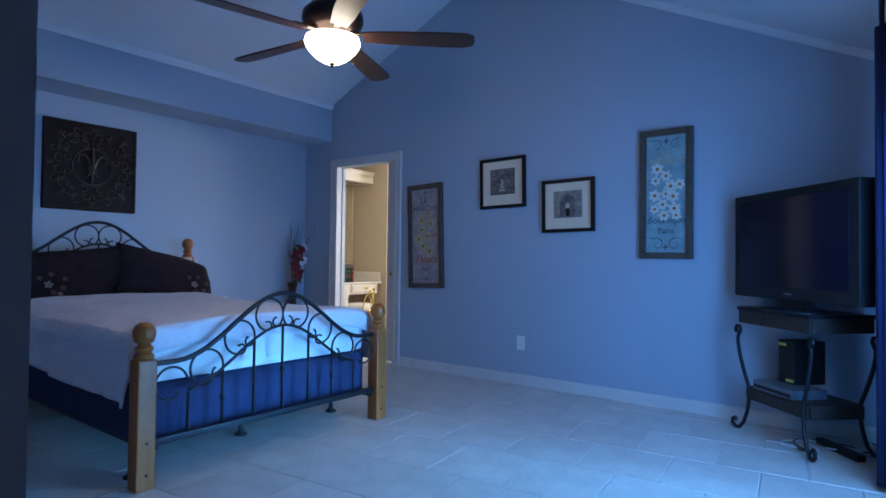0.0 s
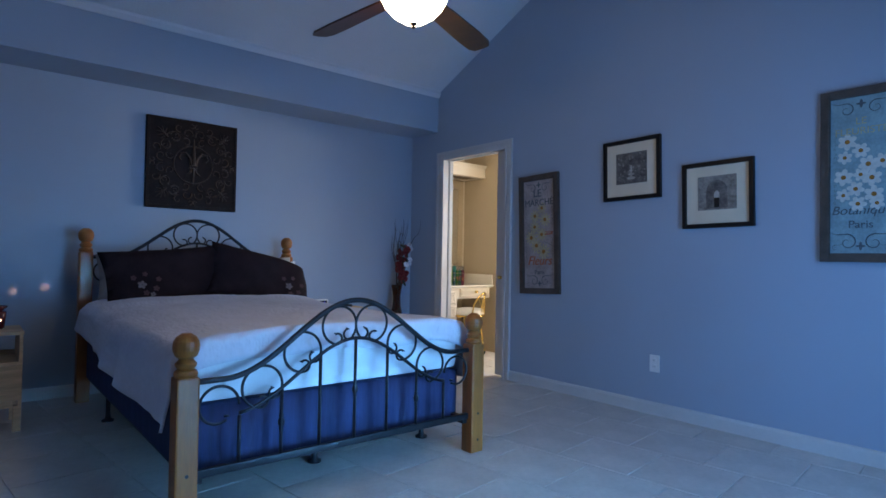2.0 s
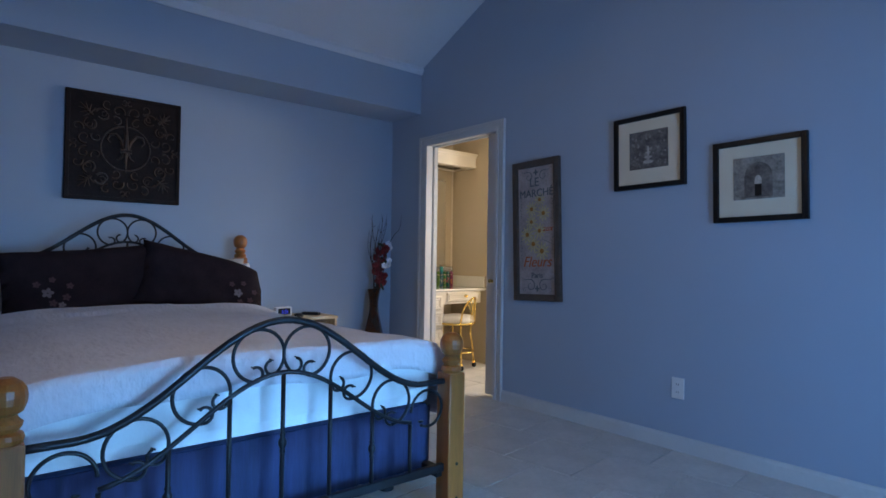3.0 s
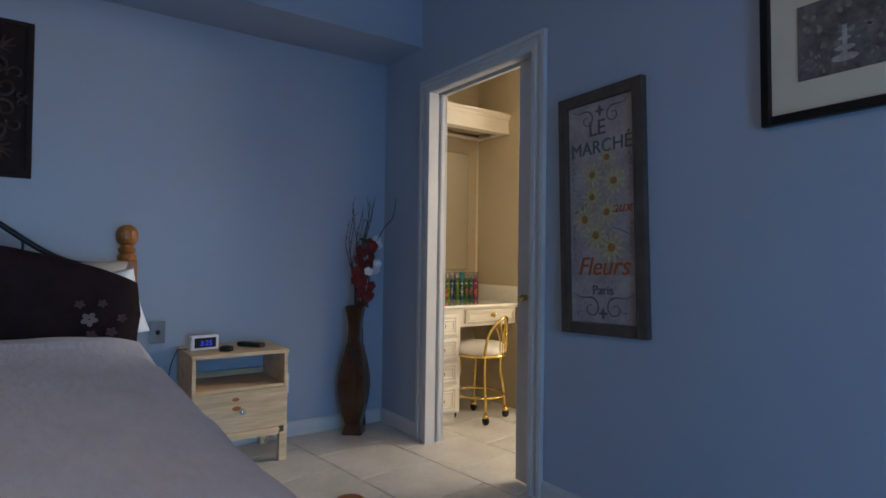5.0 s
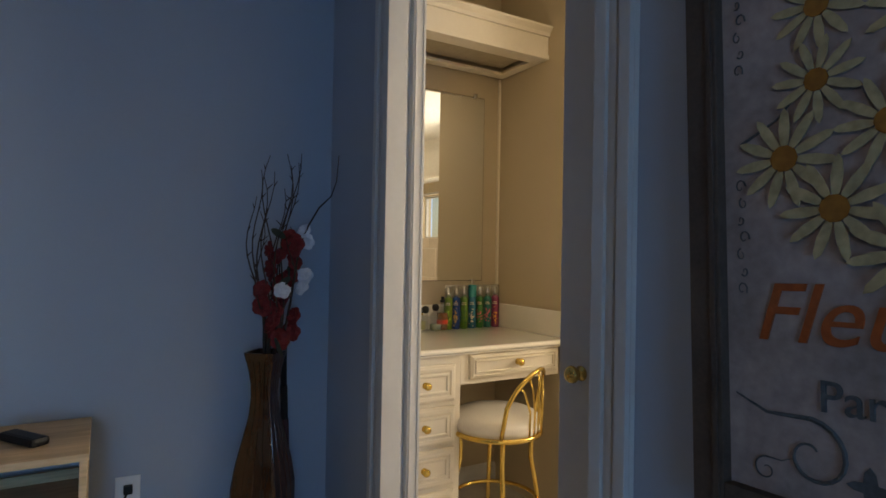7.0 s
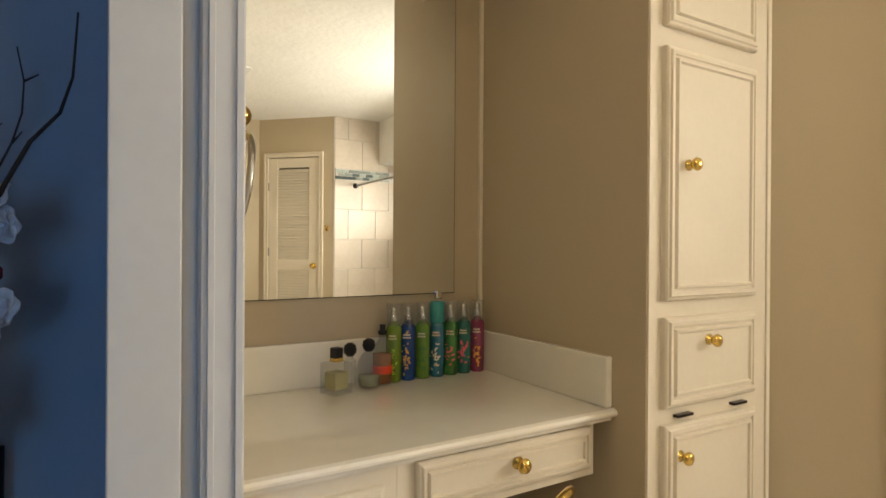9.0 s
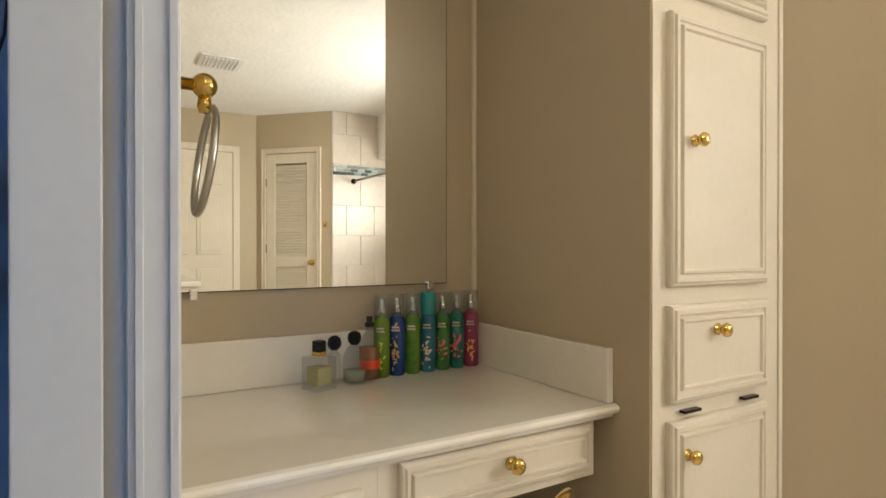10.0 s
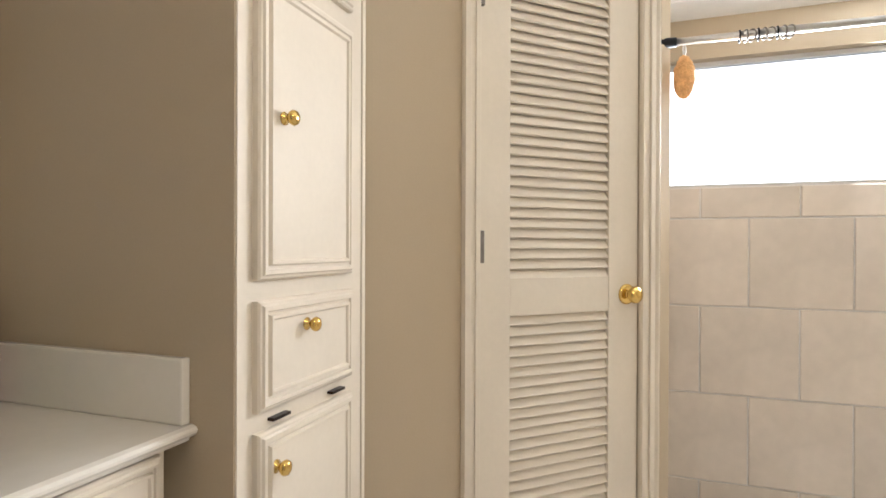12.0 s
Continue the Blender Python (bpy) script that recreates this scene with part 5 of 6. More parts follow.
structure("corner_bead", box(MIRROR_X, MIRROR_X + 0.012, NICHE_Y - 0.012, NICHE_Y, 0.872, 1.97, 0.003), CREAM, "cream corner bead in the vanity niche", "trim")

val = thing("light_valance", (-4.41, BATH_S, 1.97), 0, "cream wooden light valance above the vanity mirror", "valance")
ln = NICHE_Y - BATH_S - 0.002
part("fascia", box(-0.02, 0, 0.002, ln, 0, 0.14, 0.002), CREAM, val)
part("crown", prism(bmesh.new(), [(0, 0.10), (0.008, 0.10), (0.012, 0.115), (0.028, 0.132), (0.028, 0.14), (0, 0.14)], "y", 0.002, ln), CREAM, val)
part("bead", box(0, 0.006, 0.002, ln, 0, 0.02, 0.002), CREAM, val)
bm = bmesh.new()
bx(bm, -0.342, -0.02, 0.002, ln, 0.12, 0.14)
part("lid", bm, CREAM, val)
bm = bmesh.new()
bx(bm, -0.075, -0.02, 0.002, ln, 0.0, 0.014, 0.002)
bx(bm, -0.340, -0.285, 0.002, ln, 0.0, 0.014, 0.002)
bx(bm, -0.285, -0.075, ln - 0.05, ln, 0.0, 0.014, 0.002)
part("diffuser_frame", bm, CREAM, val)
part("diffuser", box(-0.285, -0.075, 0.002, ln - 0.05, 0.03, 0.034), material("prismatic_diffuser", (0.45, 0.38, 0.28), 0.25, vary=0.1, scale=30, fine=150, bump=0.4), val, "prismatic light diffuser, unlit")

ring = thing("towel_ring", (-4.45, BATH_S, 1.345), 0, "brass and steel towel ring beside the mirror", "towel ring")
q90 = Matrix.Rotation(radians(-90), 4, "X")
part("rosette", lathe(bmesh.new(), [(0.026, 0), (0.026, 0.006), (0.012, 0.012), (0.010, 0.07)], 16, (0, 0, 0), q90), BRASS, ring, "", True)
bm = bmesh.new()
bmesh.ops.create_uvsphere(bm, u_segments=16, v_segments=10, radius=0.021, matrix=Matrix.Translation((0, 0.085, 0)))
part("ball", bm, BRASS, ring, "polished brass ball", True)
part("loop", lathe(bmesh.new(), [(0.009, -0.045), (0.012, -0.035), (0.010, -0.018)], 12, (0, 0.085, 0)), BRASS, ring, "", True)
part("ring", tube(bmesh.new(), [(0.082 * math.cos(a), 0.085 + 0.012 * math.sin(a), -0.125 + 0.088 * math.sin(a)) for a in [2 * math.pi * i / 40 for i in range(40)]], 0.0065, 8, closed=True), STEEL, ring, "brushed steel ring", True)


# ---- bottles on the counter ----
def mist_bottle(y, x, liquid, label, art, cap=None, emblem=None):
    r = thing("mist_bottle", (x, y - 0.004, 0.756), 0, label, "bottle", "body mist bottles")
    part("bottle", lathe(bmesh.new(), [(0.0185, 0), (0.0205, 0.004), (0.0205, 0.128), (0.0185, 0.136), (0.010, 0.142), (0.010, 0.146)], 20), liquid, r, "", True)
    sp = part("spray_top", lathe(bmesh.new(), [(0.0105, 0.146), (0.0105, 0.164), (0.0075, 0.166), (0.0075, 0.180), (0.003, 0.182)], 14), CHROME, r, "chrome spray top", True)
    part("cap", lathe(bmesh.new(), [(0.0200, 0.138), (0.0203, 0.141), (0.0203, 0.190), (0.0195, 0.192), (0.0188, 0.190), (0.0188, 0.1385)], 20), cap or CLEAR, r, "clear plastic cap" if cap is None else "teal plastic cap", True)
    if art:
        bm = bmesh.new()
        rnd2 = random.Random(int(y * 1000))
        for i in range(22):
            a, z = radians(-38 + rnd2.gauss(0, 16)), 0.055 + rnd2.gauss(0, 0.018)
            m = Matrix.Rotation(a, 4, "Z") @ Matrix.Translation((0.0207, 0, z))
            k = disc(bmesh.new(), (0, 0, 0), rnd2.uniform(0.002, 0.006), 8, "x", 0.0006, 1.0, 0.45, rnd2.uniform(0, 3))
            bmesh.ops.transform(k, matrix=m, verts=k.verts)
            me = bpy.data.meshes.new("tmp")
            k.to_mesh(me)
            bm.from_mesh(me)
            k.free()
            bpy.data.meshes.remove(me)
        tagged(part("flower_print", bm, art, r), kind="stuff")
    bm = bmesh.new()
    for z, w in ((0.112, 0.010), (0.105, 0.012)):
        for i in range(6):
            a = radians(-38 + (i - 2.5) * w * 900)
            bx(bm, 0.0204, 0.0209, -0.0012, 0.0012, z, z + 0.004, 0, Matrix.Rotation(a, 4, "Z"))
    tagged(part("print", bm, MAT, r), kind="stuff")
    return r


def liquid(name, c, rough=0.08):
    m = material(name, c, rough, vary=0.12, scale=14, fine=60, bump=0)
    b = m.node_tree.nodes["Principled BSDF"]
    b.inputs["Transmission Weight"].default_value = 0.5
    return m


GREEN1, GREEN2, GREEN3 = liquid("lime_mist", (0.26, 0.42, 0.05)), liquid("leaf_green_mist", (0.18, 0.38, 0.05)), liquid("deep_green_mist", (0.08, 0.32, 0.08))
BLUE1, TEAL1, TEAL2, ROSE1 = liquid("deep_blue_mist", (0.02, 0.09, 0.38)), liquid("blue_teal_mist", (0.04, 0.24, 0.38)), liquid("teal_mist", (0.04, 0.25, 0.22)), liquid("rose_mist", (0.42, 0.07, 0.18))
TEALCAP = liquid("teal_cap", (0.05, 0.45, 0.46))
ORANGE = material("orange_print", (0.75, 0.30, 0.05), 0.5)
LIME = material("lime_print", (0.45, 0.70, 0.05), 0.5)
PINK = material("pink_print", (0.70, 0.10, 0.16), 0.5)
GOLD = material("gold_print", (0.60, 0.36, 0.08), 0.4)
row = [(5.715, GREEN1, "lime green mist bottle with clear cap", LIME, None), (5.757, BLUE1, "deep blue mist bottle with gold print", GOLD, None), (5.801, GREEN2, "leaf green mist bottle with clear cap", GREEN3, None),
       (5.846, TEAL1, "blue mist bottle with teal cap and white print", MAT, TEALCAP), (5.890, GREEN3, "green mist bottle with fruit print", PINK, None), (5.934, TEAL2, "teal mist bottle with pink print", PINK, None), (5.979, ROSE1, "rose pink mist bottle with orange print", ORANGE, None)]
for y, liq, lab, artm, cp in row:
    mist_bottle(y, -4.722, liq, lab, artm, cp).scale = (1, 1, 1.06)


def perfume(y, x, kind, label):
    r = thing("perfume_bottle", (x, y, 0.756), 20, label, "bottle", "perfume bottles")
    if kind == "square":
        part("glass_body", box(-0.028, 0.028, -0.028, 0.028, 0, 0.075, 0.004), CLEAR, r, "thick clear glass")
        part("perfume", box(-0.020, 0.020, -0.020, 0.020, 0.012, 0.052, 0.003), liquid("pale_yellow_perfume", (0.62, 0.56, 0.24)), r)
        c = part("cap", box(-0.0115, 0.0115, -0.0115, 0.0115, 0.078, 0.110, 0.003), BLACKPL, r, "black cap")
        part("cap_ring", box(-0.012, 0.012, -0.012, 0.012, 0.0765, 0.086, 0.002), BRASS, c)
    elif kind == "small":
        part("glass_body", lathe(bmesh.new(), [(0.014, 0), (0.016, 0.004), (0.016, 0.068), (0.009, 0.076), (0.008, 0.08)], 18), CLEAR, r, "", True)
        part("cap", lathe(bmesh.new(), [(0.008, 0.08), (0.015, 0.088), (0.0165, 0.096), (0.014, 0.107), (0.006, 0.113)], 16), BLACKPL, r, "glossy black ball cap", True)
    elif kind == "round":
        part("glass_body", lathe(bmesh.new(), [(0.026, 0), (0.030, 0.005), (0.031, 0.04), (0.028, 0.065), (0.018, 0.082), (0.010, 0.09)], 20), CLEAR, r, "", True)
        part("perfume", lathe(bmesh.new(), [(0.024, 0.006), (0.026, 0.03), (0.010, 0.0305)], 20), liquid("pale_green_perfume", (0.55, 0.60, 0.42)), r, "", True)
        part("cap", lathe(bmesh.new(), [(0.009, 0.09), (0.014, 0.096), (0.0165, 0.106), (0.014, 0.117), (0.006, 0.122)], 16), BLACKPL, r, "glossy black ball cap", True)
    else:
        part("glass_body", lathe(bmesh.new(), [(0.022, 0), (0.025, 0.004), (0.025, 0.085), (0.018, 0.105), (0.010, 0.115), (0.010, 0.128)], 20), CLEAR, r, "", True)
        part("perfume", lathe(bmesh.new(), [(0.0215, 0.003), (0.0245, 0.006), (0.0245, 0.078), (0.01, 0.079)], 20), liquid("amber_perfume", (0.50, 0.17, 0.03)), r, "amber liquid", True)
        part("red_band", lathe(bmesh.new(), [(0.0253, 0.028), (0.0256, 0.03), (0.0256, 0.046), (0.0253, 0.048)], 20), material("red_label", (0.75, 0.06, 0.02), 0.5), r, "red label band", True)
        part("spray_top", lathe(bmesh.new(), [(0.010, 0.126), (0.012, 0.13), (0.012, 0.136), (0.007, 0.138), (0.008, 0.152)], 14), BLACKPL, r, "black spray top", True)
    return r


perfume(5.535, -4.675, "square", "square clear glass perfume bottle with black cap")
perfume(5.582, -4.705, "small", "slim clear perfume bottle with black ball cap")
perfume(5.628, -4.695, "round", "rounded clear perfume bottle with black ball cap")
perfume(5.674, -4.712, "amber", "amber perfume spray with a red band")

# ---- brass vanity chair ----
ch = thing("vanity_chair", (-4.265, 5.66, 0), 6, "brass vanity chair with a white seat on castors", "chair")
part("seat", lathe(bmesh.new(), [(0.17, 0.435), (0.185, 0.44), (0.19, 0.46), (0.185, 0.485), (0.16, 0.503), (0.09, 0.512), (0.02, 0.513)], 32), SEATVINYL, ch, "white vinyl seat cushion", True)
part("seat_ring", tube(bmesh.new(), [(0.186 * math.cos(a), 0.186 * math.sin(a), 0.432) for a in [2 * math.pi * i / 40 for i in range(40)]], 0.010, 8, closed=True), BRASS, ch, "", True)
part("foot_ring", tube(bmesh.new(), [(0.175 * math.cos(a), 0.175 * math.sin(a), 0.165) for a in [2 * math.pi * i / 40 for i in range(40)]], 0.008, 8, closed=True), BRASS, ch, "", True)
for k in range(4):
    a = radians(-32 + 90 * k)
    c, s = math.cos(a), math.sin(a)
    pts = [(r * c, r * s, z) for r, z in ((0.165, 0.43), (0.150, 0.38), (0.150, 0.32), (0.165, 0.25), (0.178, 0.18), (0.182, 0.12), (0.190, 0.065))]
    part("leg", tube(bmesh.new(), pts, 0.010, 8), BRASS, ch, "", True)
    w = part("castor", lathe(bmesh.new(), [(0.012, -0.012), (0.026, -0.010), (0.028, 0), (0.026, 0.010), (0.012, 0.012)], 16, (0.195 * c, 0.195 * s, 0.028), Matrix.Rotation(a + 0.6, 4, "Z") @ Matrix.Rotation(radians(90), 4, "X")), BLACKPL, ch, "black castor wheel", True)
    part("castor_hood", lathe(bmesh.new(), [(0.010, 0.07), (0.018, 0.062), (0.022, 0.05), (0.021, 0.045)], 12, (0.192 * c, 0.192 * s, 0)), BRASS, w, "", True)
arch = [(0.19 * math.cos(a), 0.19 * math.sin(a)) for a in [radians(-36 + 112 * i / 20) for i in range(21)]]
pts = [(x, y, 0.44 + 0.24 * math.sin(math.pi * i / 20) ** 0.42 + 0.0) for i, (x, y) in enumerate(arch)]
part("back_hoop", tube(bmesh.new(), [(x * (1 + 0.12 * (p - 0.44)), y, p) for x, y, p in pts], 0.009, 8), BRASS, ch, "", True)
for k in (-2, -1, 0, 1, 2):
    a = radians(20 + k * 9)
    b = radians(20 + k * 19)
    z = 0.44 + 0.235 * (1 - 0.10 * abs(k))
    part("back_rod", tube(bmesh.new(), [(0.188 * math.cos(a), 0.188 * math.sin(a), 0.44), (0.192 * math.cos(a), 0.192 * math.sin(a), 0.53), (0.192 * math.cos((a + b) / 2), 0.192 * math.sin((a + b) / 2), 0.61), (0.19 * math.cos(b), 0.19 * math.sin(b), z)], 0.0045, 6), BRASS, ch, "", True)

ch.scale = (0.92, 0.92, 1)

# ---- linen cabinet ----
CX = -4.165
lin = thing("linen_cabinet", (CX, 6.03, 0), 0, "tall cream built-in linen cabinet with brass knobs", "cabinet")
bm = bmesh.new()
bx(bm, -0.45, -0.012, 0.022, 0.42, 0.0, 2.43)
bx(bm, -0.012, 0.0, -0.006, 0.42, 0.0, 2.43)
part("body", bm, CREAM, lin)
for name, z0, z1, ky, kz in (("door", 1.578, 2.28, 0.10, 1.70), ("door", 0.998, 1.535, 0.098, 1.287), ("drawer", 0.770, 0.962, 0.172, 0.908), ("door", 0.10, 0.734, 0.076, 0.667)):
    d = part(name, raised_panel(bmesh.new(), 0.032, 0.358, z0, z1, 0.0, 0.02, 0.032), CREAM, lin)
    part("knob", knob_mesh(bmesh.new(), (0.017, ky, kz), (1, 0, 0), 0.0145), BRASS, d, "polished brass knob", True)
for y in (0.10, 0.30):
    part("hinge", box(0.0, 0.014, y - 0.026, y + 0.026, 0.746, 0.752, 0.001), FANBODY, lin, "dark bronze hinge")
structure("trim_cabinet", box(CX - 0.02, CX + 0.004, 6.451, 6.466, 0, BATH_C, 0.002), CREAM, "cream quarter-round beside the cabinet", "trim")


# ---- louvred closet doors ----
def louvre_door(name, origin, sign, s0, s1, knob_s, hinge_s, label):
    root = tagged(link(name, diag_box(bmesh.new(), origin, sign, s0, s0 + 0.098, -0.035, -0.002, 0.01, 2.03, 0.003), CREAM), label, "door", "", "structure")
    w = s1 - s0
    part("stile", diag_box(bmesh.new(), origin, sign, s1 - 0.112, s1, -0.035, -0.002, 0.01, 2.03, 0.003), CREAM, root)
    for z0, z1 in ((0.01, 0.19), (0.868, 0.972), (1.93, 2.03)):
        part("rail", diag_box(bmesh.new(), origin, sign, s0 + 0.098, s1 - 0.112, -0.034, -0.003, z0, z1, 0.002), CREAM, root)
    e = Vector((0.70711 * sign, 0.70711, 0))
    n = Vector((0.70711, -0.70711, 0)) if sign > 0 else Vector((-0.70711, -0.70711, 0))
    base = Matrix(((e.x, n.x, 0, origin.x), (e.y, n.y, 0, origin.y), (0, 0, 1, 0), (0, 0, 0, 1)))
    slat = bx(bmesh.new(), s0 + 0.094, s1 - 0.108, -0.0205, 0.0205, -0.003, 0.003)
    mesh = bpy.data.meshes.new("slat")
    slat.to_mesh(mesh)
    slat.free()
    mesh.materials.append(CREAM)
    for lo, hi in ((0.19, 0.868), (0.972, 1.93)):
        z = lo + 0.014
        while z < hi - 0.006:
            ob = new("slat", mesh)
            ob.parent = root
            ob.matrix_basis = base @ Matrix.Translation((0, -0.0175, z)) @ Matrix.Rotation(radians(-60), 4, "X")
            z += 0.0285
    k = base @ Vector((knob_s, 0, 0.916))
    kb = part("knob", knob_mesh(bmesh.new(), k - n * 0.002, n, 0.026), BRASS, root, "polished brass door knob", True)
    part("rosette", lathe(bmesh.new(), [(0.031, 0), (0.031, 0.004), (0.024, 0.008)], 18, k - n * 0.002, n.to_track_quat("Z", "Y").to_matrix().to_4x4()), BRASS, kb, "", True)
    for z in (0.32, 1.057, 1.735):
        part("hinge", diag_box(bmesh.new(), origin, sign, hinge_s - 0.010, hinge_s + 0.006, -0.002, 0.010, z - 0.043, z + 0.043, 0.003), AGEDSTEEL, root, "aged steel hinge")
    bm = bmesh.new()
    for inset, wd, th in ((0.0, 0.05, 0.012), (0.0015, 0.018, 0.020), (0.034, 0.0145, 0.017)):
        diag_box(bm, origin, sign, s0 - 0.052 + inset, s0 - 0.052 + inset + wd, 0, th, 0, 2.085 - inset, 0.002)
        diag_box(bm, origin, sign, s1 + 0.052 - inset - wd, s1 + 0.052 - inset, 0, th, 0, 2.085 - inset, 0.002)
        diag_box(bm, origin, sign, s0 - 0.052 + inset + wd, s1 + 0.052 - inset - wd, 0, th, 2.085 - inset - wd, 2.085 - inset, 0.002)
    structure("casing_" + name, bm, CREAM, "cream moulded casing of a closet door", "trim")
    return root


louvre_door("door_2", DIAG, 1, 0.004, 0.556, 0.512, 0.010, "closed cream louvred closet door with brass knob")
louvre_door("door_3", DIAG_E, -1, 0.115, 0.685, 0.63, 0.115, "closed cream louvred closet door beside the shower")
hk = thing("robe_hook", (*(DIAG_E + Vector((-0.70711, 0.70711, 0)) * 0.785 + Vector((-0.70711, -0.70711, 0)) * 0.004)[:2], 1.30), -45, "small brass robe hook on the angled wall", "hook")
part("plate", box(-0.012, 0.012, -0.006, 0.002, -0.03, 0.03, 0.003), BRASS, hk)
part("hook", tube(bmesh.new(), [(0, -0.006, 0.0), (0, -0.03, -0.02), (0, -0.05, 0.0), (0, -0.05, 0.03)], 0.005, 8), BRASS, hk, "", True)

# six-panel door in the bathroom's far wall
d6 = tagged(link("door_4", box(BATH_E - 0.012, BATH_E + 0.02, 5.50, 6.26, 0.01, 2.03, 0.002), CREAM), "closed cream six-panel door", "door", "", "structure")
for y0, y1 in ((5.60, 5.84), (5.92, 6.16)):
    for z0, z1 in ((0.22, 0.86), (1.0, 1.58), (1.70, 1.92)):
        bm = bmesh.new()
        bx(bm, BATH_E - 0.020, BATH_E - 0.012, y0, y1, z0, z1, 0.006)
        bx(bm, BATH_E - 0.026, BATH_E - 0.020, y0 + 0.03, y1 - 0.03, z0 + 0.03, z1 - 0.03, 0.005)
        part("panel", bm, CREAM, d6)
part("knob", knob_mesh(bmesh.new(), (BATH_E - 0.012, 5.56, 0.93), (-1, 0, 0), 0.026), BRASS, d6, "polished brass door knob", True)
bm = bmesh.new()
for a, b in ((5.43, 5.495), (6.265, 6.33)):
    bx(bm, BATH_E - 0.02, BATH_E, a, b, 0, 2.10, 0.003)
bx(bm, BATH_E - 0.02, BATH_E, 5.495, 6.265, 2.035, 2.10, 0.003)
structure("casing_door_4", bm, CREAM, "cream moulded door casing", "trim")

# far vanity counter glimpsed in the mirror, ceiling vent
fv = thing("far_vanity", (-0.83, BATH_S + 0.002, 0), 0, "cream vanity with a pale counter along the far wall", "vanity")
part("body", box(-0.95, 0.54, 0, 0.50, 0.08, 0.80), CREAM, fv)
part("counter", box(-0.97, 0.55, 0, 0.53, 0.80, 0.835, 0.006), COUNTER, fv)
# invented light bar, out of view, a body for the added bath fill
bar = thing("added_light_bar", (-3.1, BATH_S, 2.10), 0, "added brass light bar with glowing globes, out of view", "wall lamp")
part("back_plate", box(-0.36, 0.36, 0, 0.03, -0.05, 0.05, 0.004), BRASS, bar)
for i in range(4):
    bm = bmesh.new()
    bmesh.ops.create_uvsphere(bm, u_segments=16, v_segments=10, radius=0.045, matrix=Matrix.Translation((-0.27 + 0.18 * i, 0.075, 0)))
    part("added_globe", bm, glow("added_globe_glow", (1.0, 0.85, 0.62), 3.0), bar, "glowing globe of the added light bar", True)
vent = thing("ceiling_vent", (-1.63, 5.87, BATH_C), 0, "white square ceiling vent grille", "vent")
part("frame", box(-0.15, 0.15, -0.15, 0.15, -0.012, 0, 0.003), WHITEPL, vent)
for i in range(9):
    part("slat", box(-0.12, 0.12, -0.118 + i * 0.028, -0.106 + i * 0.028, -0.02, -0.012), WHITEPL, vent)

# ---- shower ----
rod = thing("shower_rod", (0, 7.33, 1.745), 0, "steel shower curtain rod with dark flanges", "shower rod")
part("rod", tube(bmesh.new(), [(SHOWER_W + 0.002, 0, 0), (SHOWER_E - 0.002, 0, 0)], 0.0125, 12), STEEL, rod, "", True)
for x, s in ((SHOWER_W, 1), (SHOWER_E, -1)):
    part("flange", lathe(bmesh.new(), [(0.028, 0), (0.028, 0.008), (0.018, 0.02), (0.016, 0.06)], 16, (x, 0, 0), Matrix.Rotation(radians(90 * s), 4, "Y")), BLACKPL, rod, "dark rubber flange", True)
for i in range(9):
    rg = link("curtain_ring", tube(bmesh.new(), [(0, 0.0165 * math.cos(a), -0.004 + 0.019 * math.sin(a)) for a in [2 * math.pi * j / 20 for j in range(20)]], 0.0028, 6, closed=True), BLACKPL if i % 3 == 0 else AGEDSTEEL, None, True)
    rg.matrix_basis = pose(-3.26 + i * 0.018, 7.33, 1.745, 0, 0, 20 * (i % 3))
    tagged(rg, "small shower curtain ring on the rod", "curtain ring", "shower curtain rings")
sp = thing("bath_sponge", (-3.425, 7.33, 1.55), 0, "orange loofah sponge hanging from the shower rod", "sponge")
bm = bmesh.new()
bmesh.ops.create_icosphere(bm, subdivisions=4, radius=1.0)
for v in bm.verts:
    k = 1 + 0.09 * noise.noise(v.co * 6) + 0.05 * noise.noise(v.co * 14)
    v.co = Vector((v.co.x * 0.034 * k, v.co.y * 0.034 * k, 0.075 + v.co.z * 0.072 * k))
part("sponge_body", bm, SPONGE, sp, "", True)
part("cord", tube(bmesh.new(), [(0, 0, 0.14), (0.004, 0.0, 0.17), (0.0, 0.013, 0.205), (-0.004, 0, 0.17), (0, 0, 0.14)], 0.003, 6), WHITEPL, sp, "white cord loop", True)

# ---- tiles, nearest last ----
def tile_mesh(name, w, h, t, mat, bev=0.003):
    """A tile lying in its own x-y plane, bevelled on top, centred."""
    a, b = w / 2, h / 2
    vs = [(-a, -b, 0), (a, -b, 0), (a, b, 0), (-a, b, 0), (-a, -b, t - bev), (a, -b, t - bev), (a, b, t - bev), (-a, b, t - bev), (-a + bev, -b + bev, t), (a - bev, -b + bev, t), (a - bev, b - bev, t), (-a + bev, b - bev, t)]
    fs = [(0, 3, 2, 1)] + [(i, (i + 1) % 4, 4 + (i + 1) % 4, 4 + i) for i in range(4)] + [(4 + i, 4 + (i + 1) % 4, 8 + (i + 1) % 4, 8 + i) for i in range(4)] + [(8, 9, 10, 11)]
    me = bpy.data.meshes.new(name)
    me.from_pydata(vs, [], fs)
    me.materials.append(mat)
    return me


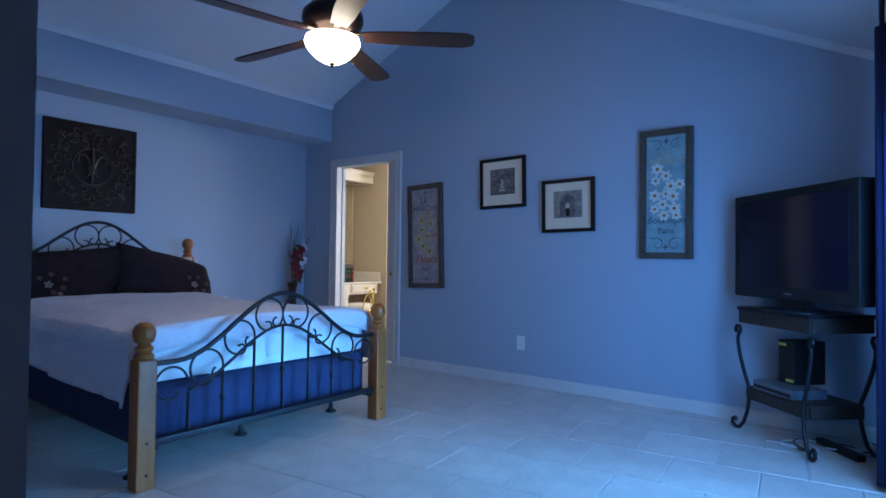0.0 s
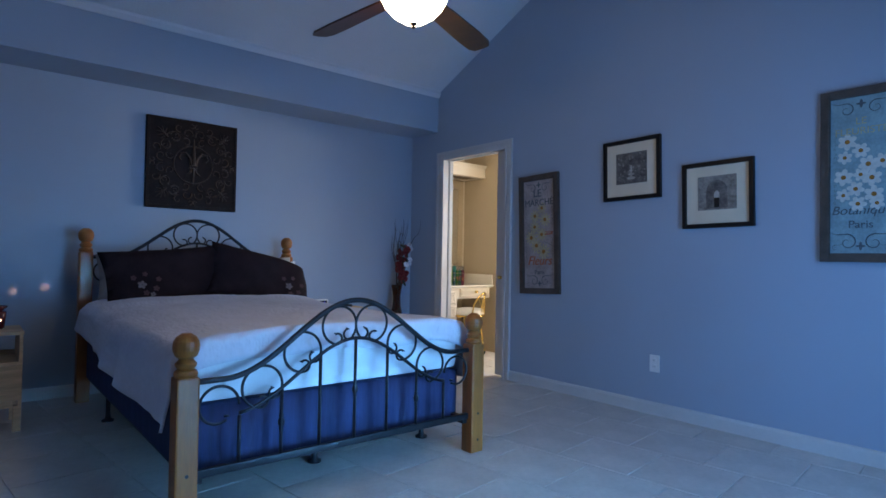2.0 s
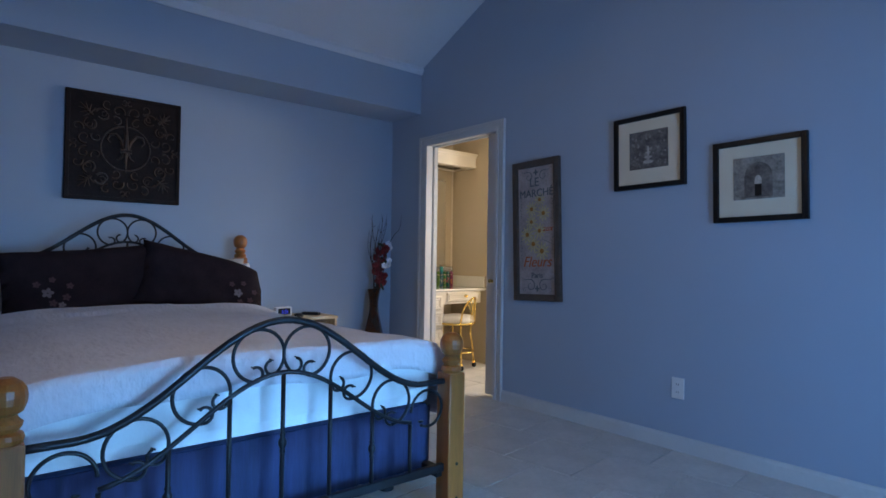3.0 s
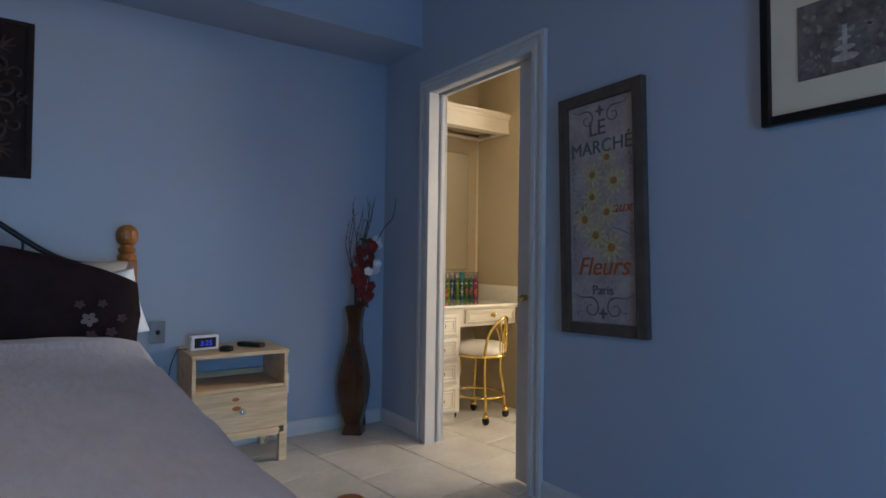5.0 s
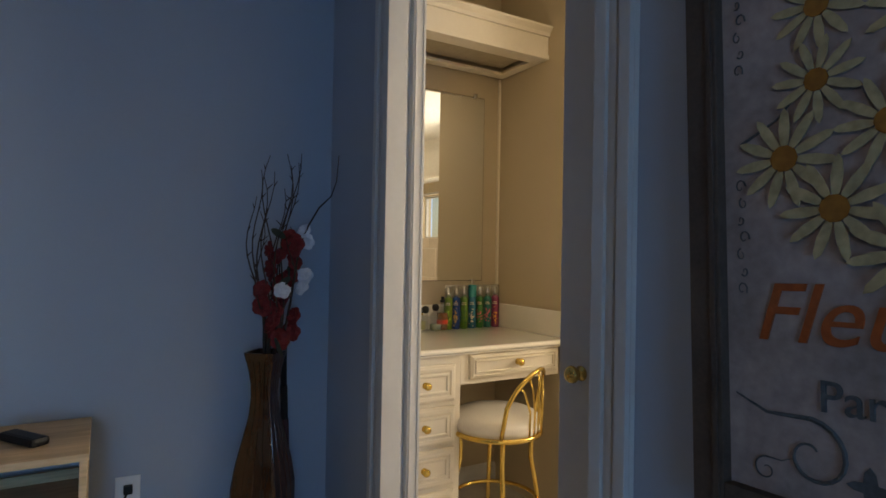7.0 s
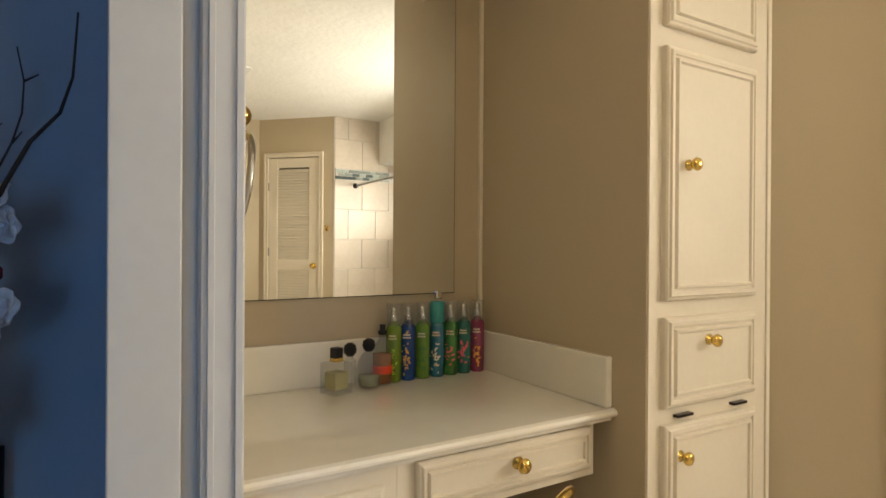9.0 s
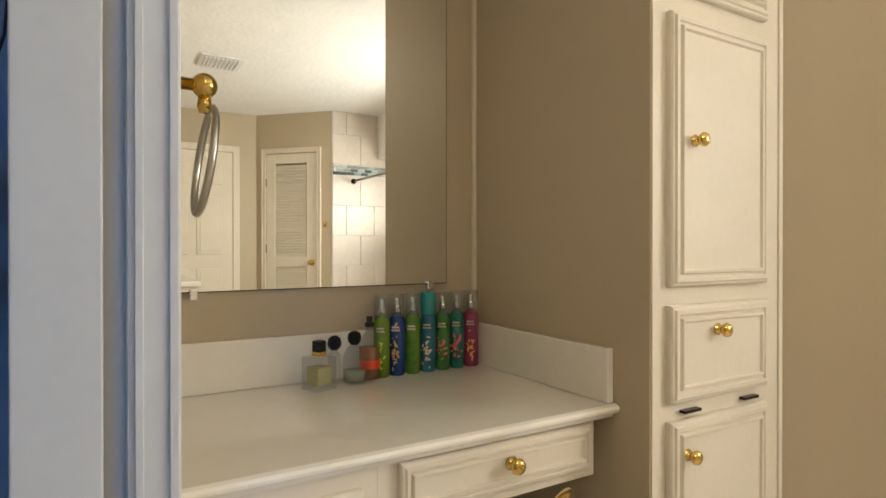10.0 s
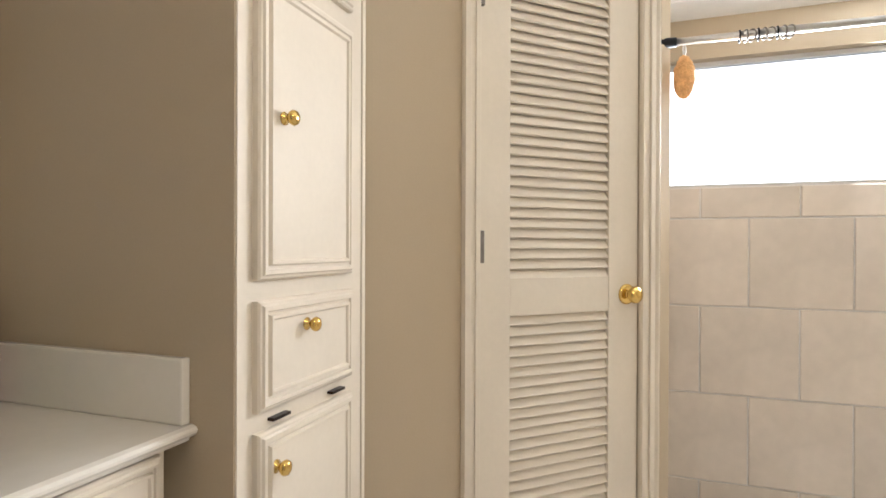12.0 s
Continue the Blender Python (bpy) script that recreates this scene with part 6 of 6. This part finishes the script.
FLOOR = bpy.data.objects["floor"]
TURN_FLOOR, TU, TV = radians(6.5), 0.405, 0.428
fe, fn = Vector((math.cos(TURN_FLOOR), math.sin(TURN_FLOOR), 0)), Vector((-math.sin(TURN_FLOOR), math.cos(TURN_FLOOR), 0))
ftile = tile_mesh("floor_tile", TU - 0.006, TV - 0.006, 0.0075, TILE, 0.002)
rnd = random.Random(9)
count = 0
for j in range(-10, 15):
    for i in range(-14, 14):
        c = Vector((-1.379, 3.49, 0)) + fe * ((i + 0.5 + 0.5 * (j % 2)) * TU) + fn * ((j + 0.5) * TV)
        room = WEST - 0.2 < c.x < EAST + 0.15 and SOUTH - 0.7 < c.y < NORTH + 0.2
        bath = MIRROR_X - 0.1 < c.x < -2.3 and NORTH + 0.2 <= c.y < 7.2
        if not (room or bath):
            continue
        ob = new("floor_tile", ftile)
        ob.parent = FLOOR
        ob.matrix_basis = Matrix.Translation((c.x, c.y, -0.0075)) @ pose(0, 0, 0, rnd.uniform(-0.06, 0.06), rnd.uniform(-0.06, 0.06), 6.5)
        count += 1
structure("floor_bath_far", box(-2.1, BATH_E, BATH_S, SHOWER_N, -0.0069, -0.002), TILE, "beige bathroom floor tiles", "floor")

# shower tiles: back wall large, side walls
TS = 0.3525
wt = tile_mesh("shower_tile", TS - 0.006, TS - 0.006, 0.008, SHTILE, 0.002)
turn_back = Matrix.Rotation(radians(90), 4, "X")
half_t = tile_mesh("shower_tile_short", TS - 0.006, 0.118, 0.008, SHTILE, 0.002)
for j in range(0, 4):
    zt = WZ0 - 0.129 - j * TS
    for i in range(-1, 9):
        x = -3.164 + (0.5 if j % 2 else 0.0) * TS + (i - 0.5) * TS
        if x < SHOWER_W - 0.2 or x > SHOWER_E + 0.2:
            continue
        zc = zt - TS / 2
        if zc < -0.2:
            continue
        ob = new("shower_tile", wt)
        ob.parent = wall_shower_n
        ob.matrix_basis = Matrix.Translation((x, SHOWER_N, zc)) @ turn_back
for i in range(-1, 8):
    ob = new("shower_tile", half_t)
    ob.parent = wall_shower_n
    ob.matrix_basis = Matrix.Translation((-3.164 + i * TS, SHOWER_N, WZ0 - 0.066)) @ turn_back
gb = structure("grout_shower", box(SHOWER_W, SHOWER_E, SHOWER_N - 0.003, SHOWER_N, 0, WZ0 - 0.001), GROUT, "grout bed of the shower wall", "trim")
SS = 0.305
side_meshes = {}
rows_z = [(1.80 - SS * (k + 1), 1.80 - SS * k) for k in range(6)] + [(1.91, 2.21), (2.21, BATH_C - 0.002)]
for x, wall, sgn, y_from in ((SHOWER_E + 0.008, wall_shower_e, -1, 7.105), (SHOWER_W - 0.008, wall_shower_w, 1, 7.17)):
    for j, (z0, z1) in enumerate(rows_z):
        z0 = max(z0, 0.004)
        for i in range(-1, 4):
            y0 = max(y_from, 7.10 + SS * (i + 0.5 * (j % 2)))
            y1 = min(SHOWER_N - 0.012, 7.10 + SS * (i + 1 + 0.5 * (j % 2)))
            if y1 - y0 < 0.02:
                continue
            size = (round(z1 - z0 - 0.004, 3), round(y1 - y0 - 0.004, 3))
            if size not in side_meshes:
                side_meshes[size] = tile_mesh("shower_tile_side", size[0], size[1], 0.008, SHTILE, 0.002)
            ob = new("shower_tile", side_meshes[size])
            ob.parent = wall
            ob.matrix_basis = Matrix.Translation((x, (y0 + y1) / 2, (z0 + z1) / 2)) @ Matrix.Rotation(radians(90 * sgn), 4, "Y")
mo = tile_mesh("mosaic_piece", 0.072, 0.030, 0.006, GREENGLASS, 0.001)
mo2 = tile_mesh("mosaic_piece_pale", 0.072, 0.030, 0.006, PALEGLASS, 0.001)
rnd = random.Random(2)
for j in range(3):
    for i in range(8):
        y = 7.145 + 0.076 * (i + 0.5 * (j % 2))
        ob = new("mosaic_piece", rnd.choice((mo, mo2, mo2)))
        ob.parent = wall_shower_e
        ob.matrix_basis = Matrix.Translation((SHOWER_E, y, 1.82 + 0.034 * j)) @ Matrix.Rotation(radians(-90), 4, "Y") @ Matrix.Rotation(radians(90), 4, "Z")
